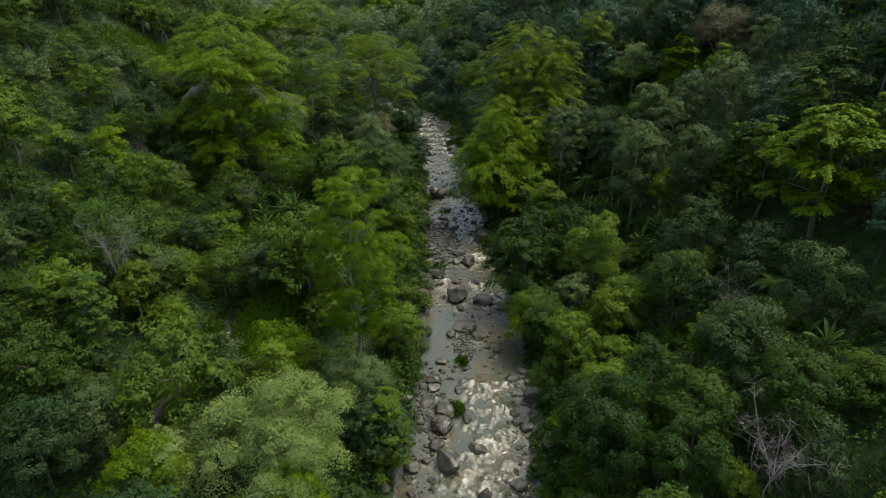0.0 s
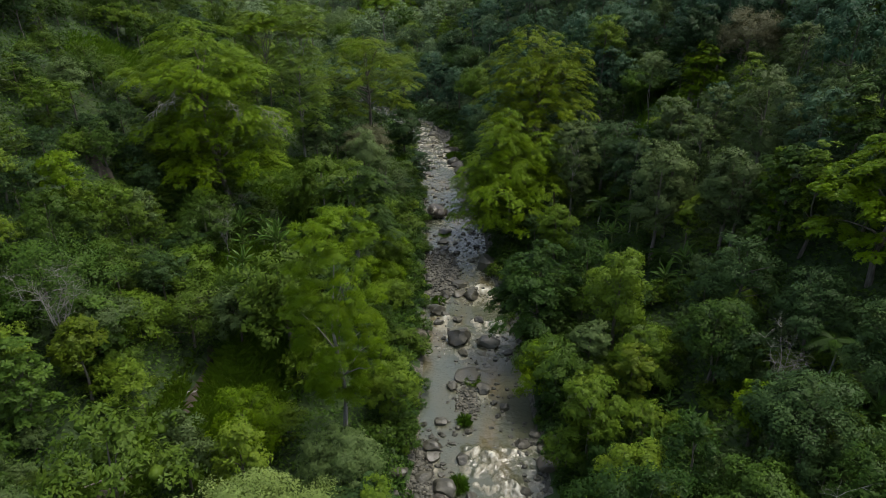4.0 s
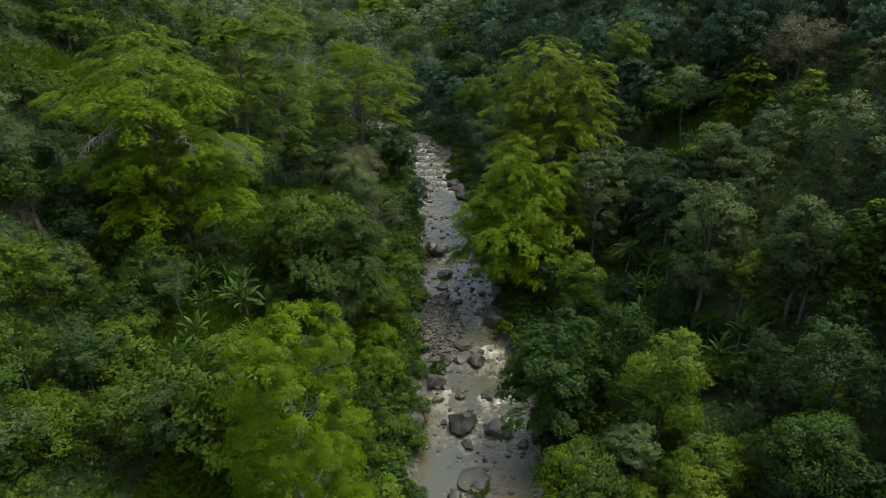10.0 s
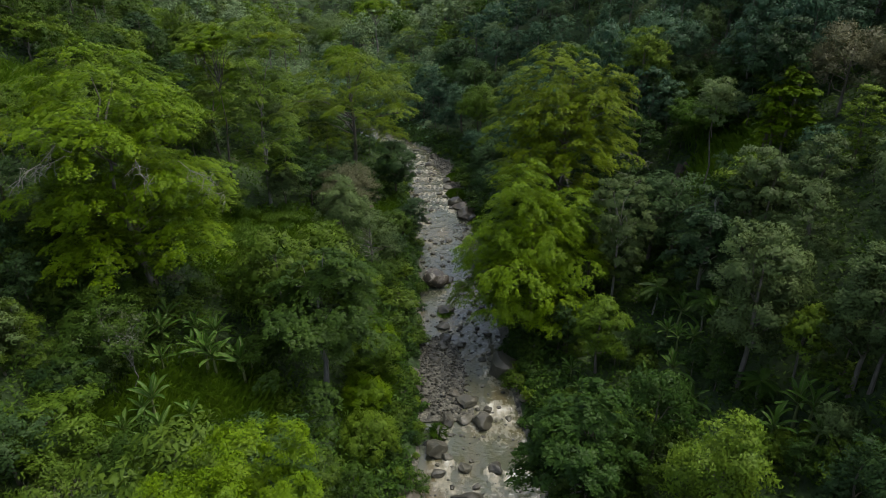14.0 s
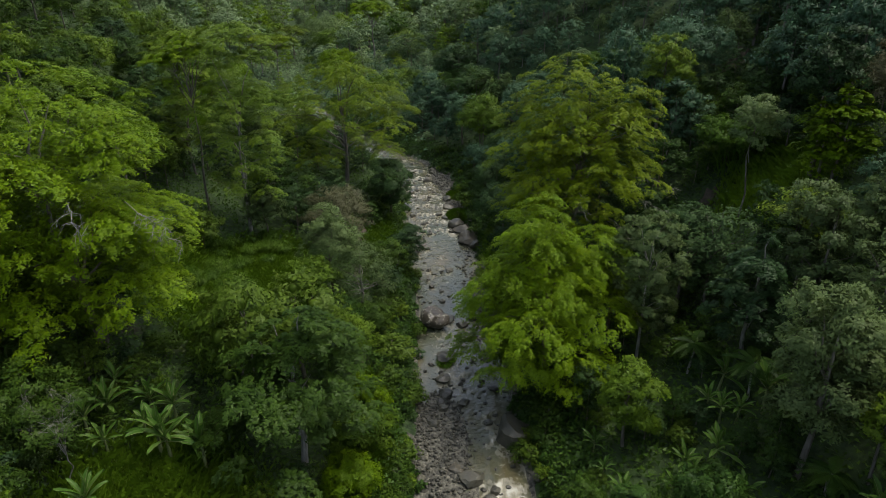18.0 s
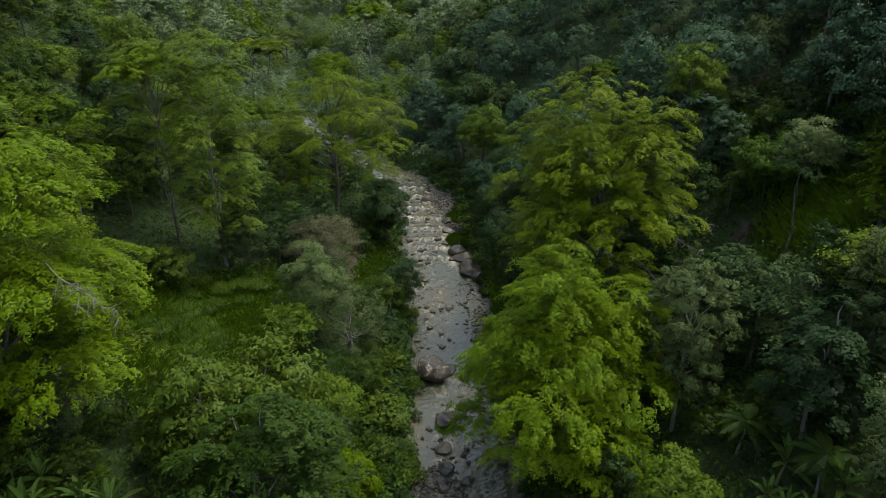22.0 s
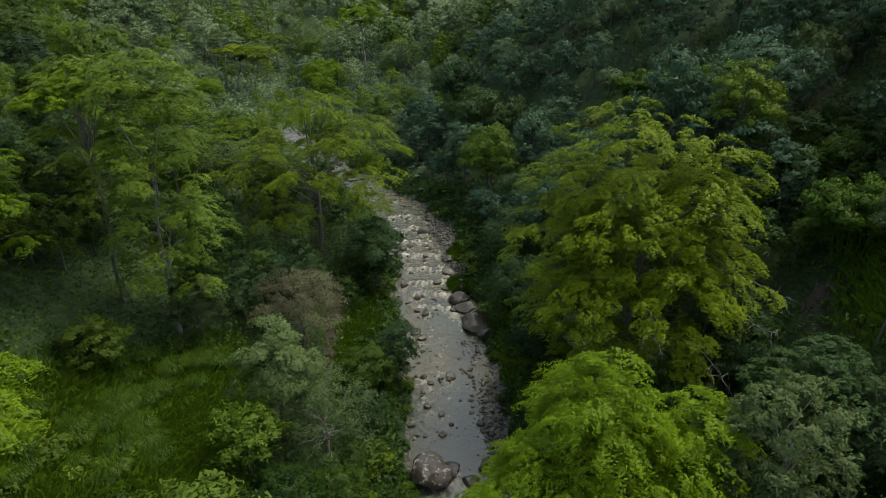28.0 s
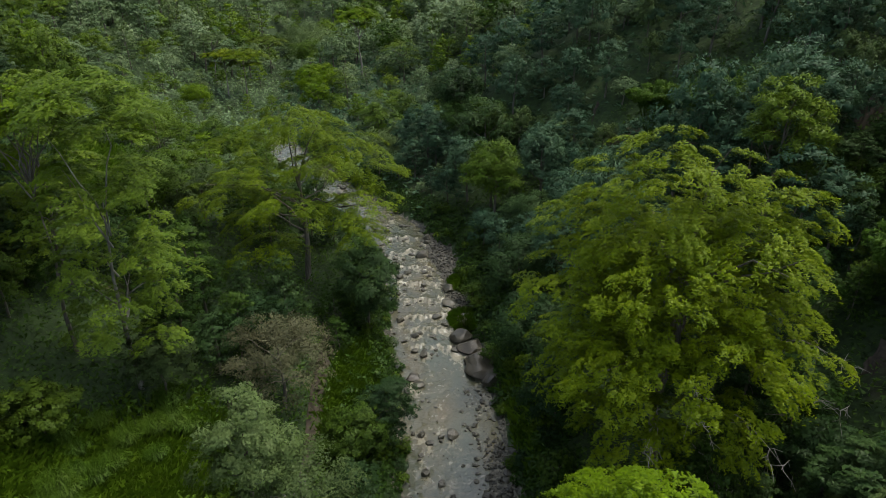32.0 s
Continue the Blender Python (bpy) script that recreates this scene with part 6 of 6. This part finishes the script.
def bank_growth():
    """Weeds and creepers that hang over both margins of the stream."""
    r = np.random.default_rng(55)
    n = 70000
    y = r.uniform(38, 262, n)
    side = np.where(r.uniform(size=n) < 0.5, -1, 1)
    edge = 6.0 + river_more(y) + 0.7 * np.sin(y * 0.43 + side) + 0.55 * np.sin(y * 1.3 + 2 * side) + 0.25 * np.sin(y * 3.1 + side)
    d = edge + r.uniform(0, 1, n) ** 1.3 * 5.5
    x = river_x(y) + side * d
    lump = 0.5 + 0.5 * np.sin(x * 1.3 + 2 * np.sin(y * 0.9)) * np.sin(y * 1.1 + x * 0.4)
    z = np.maximum(ground_z(x, y), water_z(y) + 0.15) + r.uniform(0, 1, n) * (0.35 + 1.5 * lump) * np.clip((d - edge + 0.6) / 1.5, 0.25, 1)
    nor = unit(np.stack((r.normal(size=n) * 0.5 - side * 0.35, r.normal(size=n) * 0.5, np.ones(n)), 1))
    v, f = sprays(r, np.stack((x, y, z), 1), nor, 0.5, 0.5, 0.3)
    tagged(new("bank_weeds", mesh_from("bank_weeds", v, f, LEAF["scrub"])), "green weeds and creepers overhanging the stream's margins", "weeds", kind="stuff")


bank_growth()


TRAIL = ((-29.4, 44), (-28.3, 50), (-28.2, 54), (-27.6, 60), (-26.7, 65), (-27.4, 69), (-27.9, 72), (-28.2, 77))


def trail_x(y):
    """Where the footpath in the gully runs."""
    return np.interp(y, [p[1] for p in TRAIL], [p[0] for p in TRAIL])


def grass_field():
    r = np.random.default_rng(77)
    n = 1300000
    x, y = r.uniform(-70, 54, n), r.uniform(42, 200, n)
    ok = (clearing(x, y) > r.uniform(0.15, 0.8, n)) & (np.abs(x - river_x(y)) > 6.4 + river_more(y)) & (np.abs(x - trail_x(y)) > np.where(y < 78, 1.0, 0.0))
    x, y = x[ok], y[ok]
    p = np.stack((x, y, ground_z(x, y)), 1)
    a = r.uniform(0, 6.28, len(x))
    side = np.stack((np.cos(a), np.sin(a), 0 * a), 1) * 0.09
    h = r.uniform(0.5, 1.3, len(x))[:, None]
    bend = np.stack((r.normal(size=len(x)), r.normal(size=len(x)), 0 * a), 1) * 0.35 * h
    up = np.array((0, 0, 1.0)) * h
    v = np.stack((p - side, p + side, p + side * 0.6 + up * 0.7 + bend * 0.5, p - side * 0.2 + up * 0.95 + bend * 1.4), 1).reshape(-1, 3)
    tagged(new("grass", mesh_from("grass", v, np.arange(len(v)).reshape(-1, 4), LEAF["grass"])), "tall bright green grass in the clearings", "grass", kind="stuff")


grass_field()


def tuft(x, y, r_, h, label, leaf="grass"):
    r = np.random.default_rng(int(abs(x * 9 + y * 5)))
    n = int(700 * r_)
    q, a = r_ * np.sqrt(r.uniform(0, 1, n)), r.uniform(0, 6.28, n)
    p = np.stack((q * np.cos(a), q * np.sin(a) * 1.3, np.zeros(n)), 1)
    out = p / r_
    b = r.uniform(0, 6.28, n)
    side = np.stack((np.cos(b), np.sin(b), 0 * b), 1) * 0.09
    hh = (h * r.uniform(0.5, 1, n) * (1.1 - 0.6 * (q / r_) ** 2))[:, None]
    up = np.array((0, 0, 1.0)) * hh
    v = np.stack((p - side, p + side, p + side * 0.8 + up * 0.8 + out * 0.35, p + up * 0.85 + out * 0.9), 1).reshape(-1, 3)
    ob = tagged(new("grass_tuft", mesh_from("grass_tuft", v, np.arange(4 * n).reshape(-1, 4), LEAF[leaf])), label, "grass tuft", "grass tufts in the stream")
    ob.location = (x, y, water_at(y) + 0.1)


rr_ = np.random.default_rng(31)


def reeds(x, y, r_, h):
    """A clump of tall arching reeds."""
    n = 520
    q, a = r_ * 0.55 * np.sqrt(rr_.uniform(0, 1, n)), rr_.uniform(0, 6.28, n)
    out = np.stack((np.cos(a), np.sin(a), 0 * a), 1)
    p = out * q[:, None]
    b = a + rr_.normal(size=n) * 1.3
    go = np.stack((np.cos(b), np.sin(b), 0 * b), 1)
    side = np.stack((-np.sin(b), np.cos(b), 0 * b), 1) * 0.022
    hh = (h * rr_.uniform(0.55, 1, n))[:, None]
    up = np.array((0, 0, 1.0)) * hh
    bend = go * rr_.uniform(0.25, 0.6, n)[:, None] * hh
    one, two, tip = p + up * 0.6 + bend * 0.25, p + up * 0.92 + bend * 0.7, p + up * 0.8 + bend * 1.15
    v = np.stack((p - side, p + side, one + side, one - side, two + side * 0.8, two - side * 0.8, tip + side * 0.2, tip - side * 0.2), 1).reshape(-1, 3)
    k = np.arange(n)[:, None] * 8
    f = np.concatenate((k + (0, 1, 2, 3), k + (3, 2, 4, 5), k + (5, 4, 6, 7)))
    ob = tagged(new("reed_clump", mesh_from("reed_clump", v, f, LEAF["bamboo"])), "clump of tall arching green reeds in the clearing", "reeds", "reed clumps")
    ob.location = (x, y, ground_at(x, y) - 0.1)


for _ in range(26):
    reeds(-29.5 + rr_.normal() * 2.4, 131.0 + rr_.normal() * 6.0, rr_.uniform(1.0, 1.8), rr_.uniform(1.6, 2.6))
for _ in range(8):
    reeds(-36.0 + rr_.normal() * 1.5, 124.0 + rr_.normal() * 4.0, rr_.uniform(1.0, 1.6), rr_.uniform(2.0, 3.0))
for _ in range(8):
    reeds(-25.5 + rr_.normal() * 1.5, 142.0 + rr_.normal() * 3.0, rr_.uniform(0.9, 1.4), rr_.uniform(1.8, 2.6))

tuft(3.4, 171.0, 1.9, 1.6, "bright green grass tuft growing on a rock")
tuft(3.6, 77.6, 0.5, 0.6, "dull olive tuft of grass on a rock shelf", "bamboo")
tuft(2.5, 69.8, 0.32, 0.8, "lone olive tuft of grass standing in the stream", "bamboo")
tuft(0.3, 122.2, 0.55, 0.3, "mossy olive tuft on a flat slab", "bamboo")
tuft(3.2, 181.5, 1.6, 1.5, "bright green grass on the gravel margin")
tuft(1.6, 60.4, 0.5, 0.7, "olive tuft of grass among boulders", "bamboo")
tuft(-0.6, 97.2, 0.5, 0.7, "olive tuft of grass beside the gravel bar", "bamboo")


def footpath(points, half, label):
    """A trodden strip that follows the ground."""
    pts = []
    for (ax, ay), (bx, by) in zip(points[:-1], points[1:]):
        for k in range(12):
            pts.append((ax + (bx - ax) * k / 12, ay + (by - ay) * k / 12))
    verts, faces = [], []
    for i, (x, y) in enumerate(pts):
        tx, ty = pts[min(i + 1, len(pts) - 1)][0] - pts[max(i - 1, 0)][0], pts[min(i + 1, len(pts) - 1)][1] - pts[max(i - 1, 0)][1]
        l = math.hypot(tx, ty)
        for k in (-1, -0.4, 0.4, 1):
            px, py = x - ty / l * half * k, y + tx / l * half * k
            verts.append((px, py, ground_at(px, py) + (0.32 if abs(k) < 1 else 0.1) + 0.05 * noise.noise(Vector((px, py, 1)))))
    for i in range(len(pts) - 1):
        for k in range(3):
            faces.append((4 * i + k, 4 * i + k + 1, 4 * i + k + 5, 4 * i + k + 4))
    tagged(new("footpath", mesh_from("footpath", verts, faces, DIRT, True)), label, "footpath", kind="structure")


footpath(TRAIL, 0.8, "narrow wet dirt footpath in a grassy gully")
footpath(((-12.5, 140), (-13.5, 148), (-14.0, 153), (-14.0, 166)), 0.8, "narrow brown dirt footpath along the bank")


def stone_sill(x, y, turn):
    """A low worn concrete step across the path, with a stone lying on it."""
    bm = bmesh.new()
    bmesh.ops.create_cube(bm, size=1.0)
    for v in bm.verts:
        v.co = Vector((v.co.x * 1.3, v.co.y * 0.3, v.co.z * 0.5))
    bmesh.ops.bevel(bm, geom=bm.edges[:], offset=0.05, segments=2, affect="EDGES")
    me = bpy.data.meshes.new("stone_step")
    bm.to_mesh(me)
    bm.free()
    me.materials.append(CONCRETE)
    ob = tagged(new("stone_step", me), "pale worn concrete step across the wet footpath", "step")
    ob.matrix_world = pose(x, y, ground_at(x, y) + 0.18, 0, 0, turn)
    rock = tagged(new("stone", STONES[2]), "small brownish stone beside a concrete step", "stone")
    rock.matrix_world = Matrix.LocRotScale((x + 0.7, y + 0.7, ground_at(x + 0.7, y + 0.7) + 0.1), Euler((0, 0, 1.0)), (0.8, 0.8, 0.8))


CONCRETE, nt, bsdf = node_material("worn_concrete")
n2 = noise_tex(nt, 5.0, 8.0)
soil = ramp(nt, n2.outputs[0], ((0.3, (0.24, 0.23, 0.20)), (0.7, (0.46, 0.45, 0.41))))
nt.links.new(soil.outputs[0], bsdf.inputs["Base Color"])
bsdf.inputs["Roughness"].default_value = 0.85
stone_sill(-27.5, 68.9, 8)
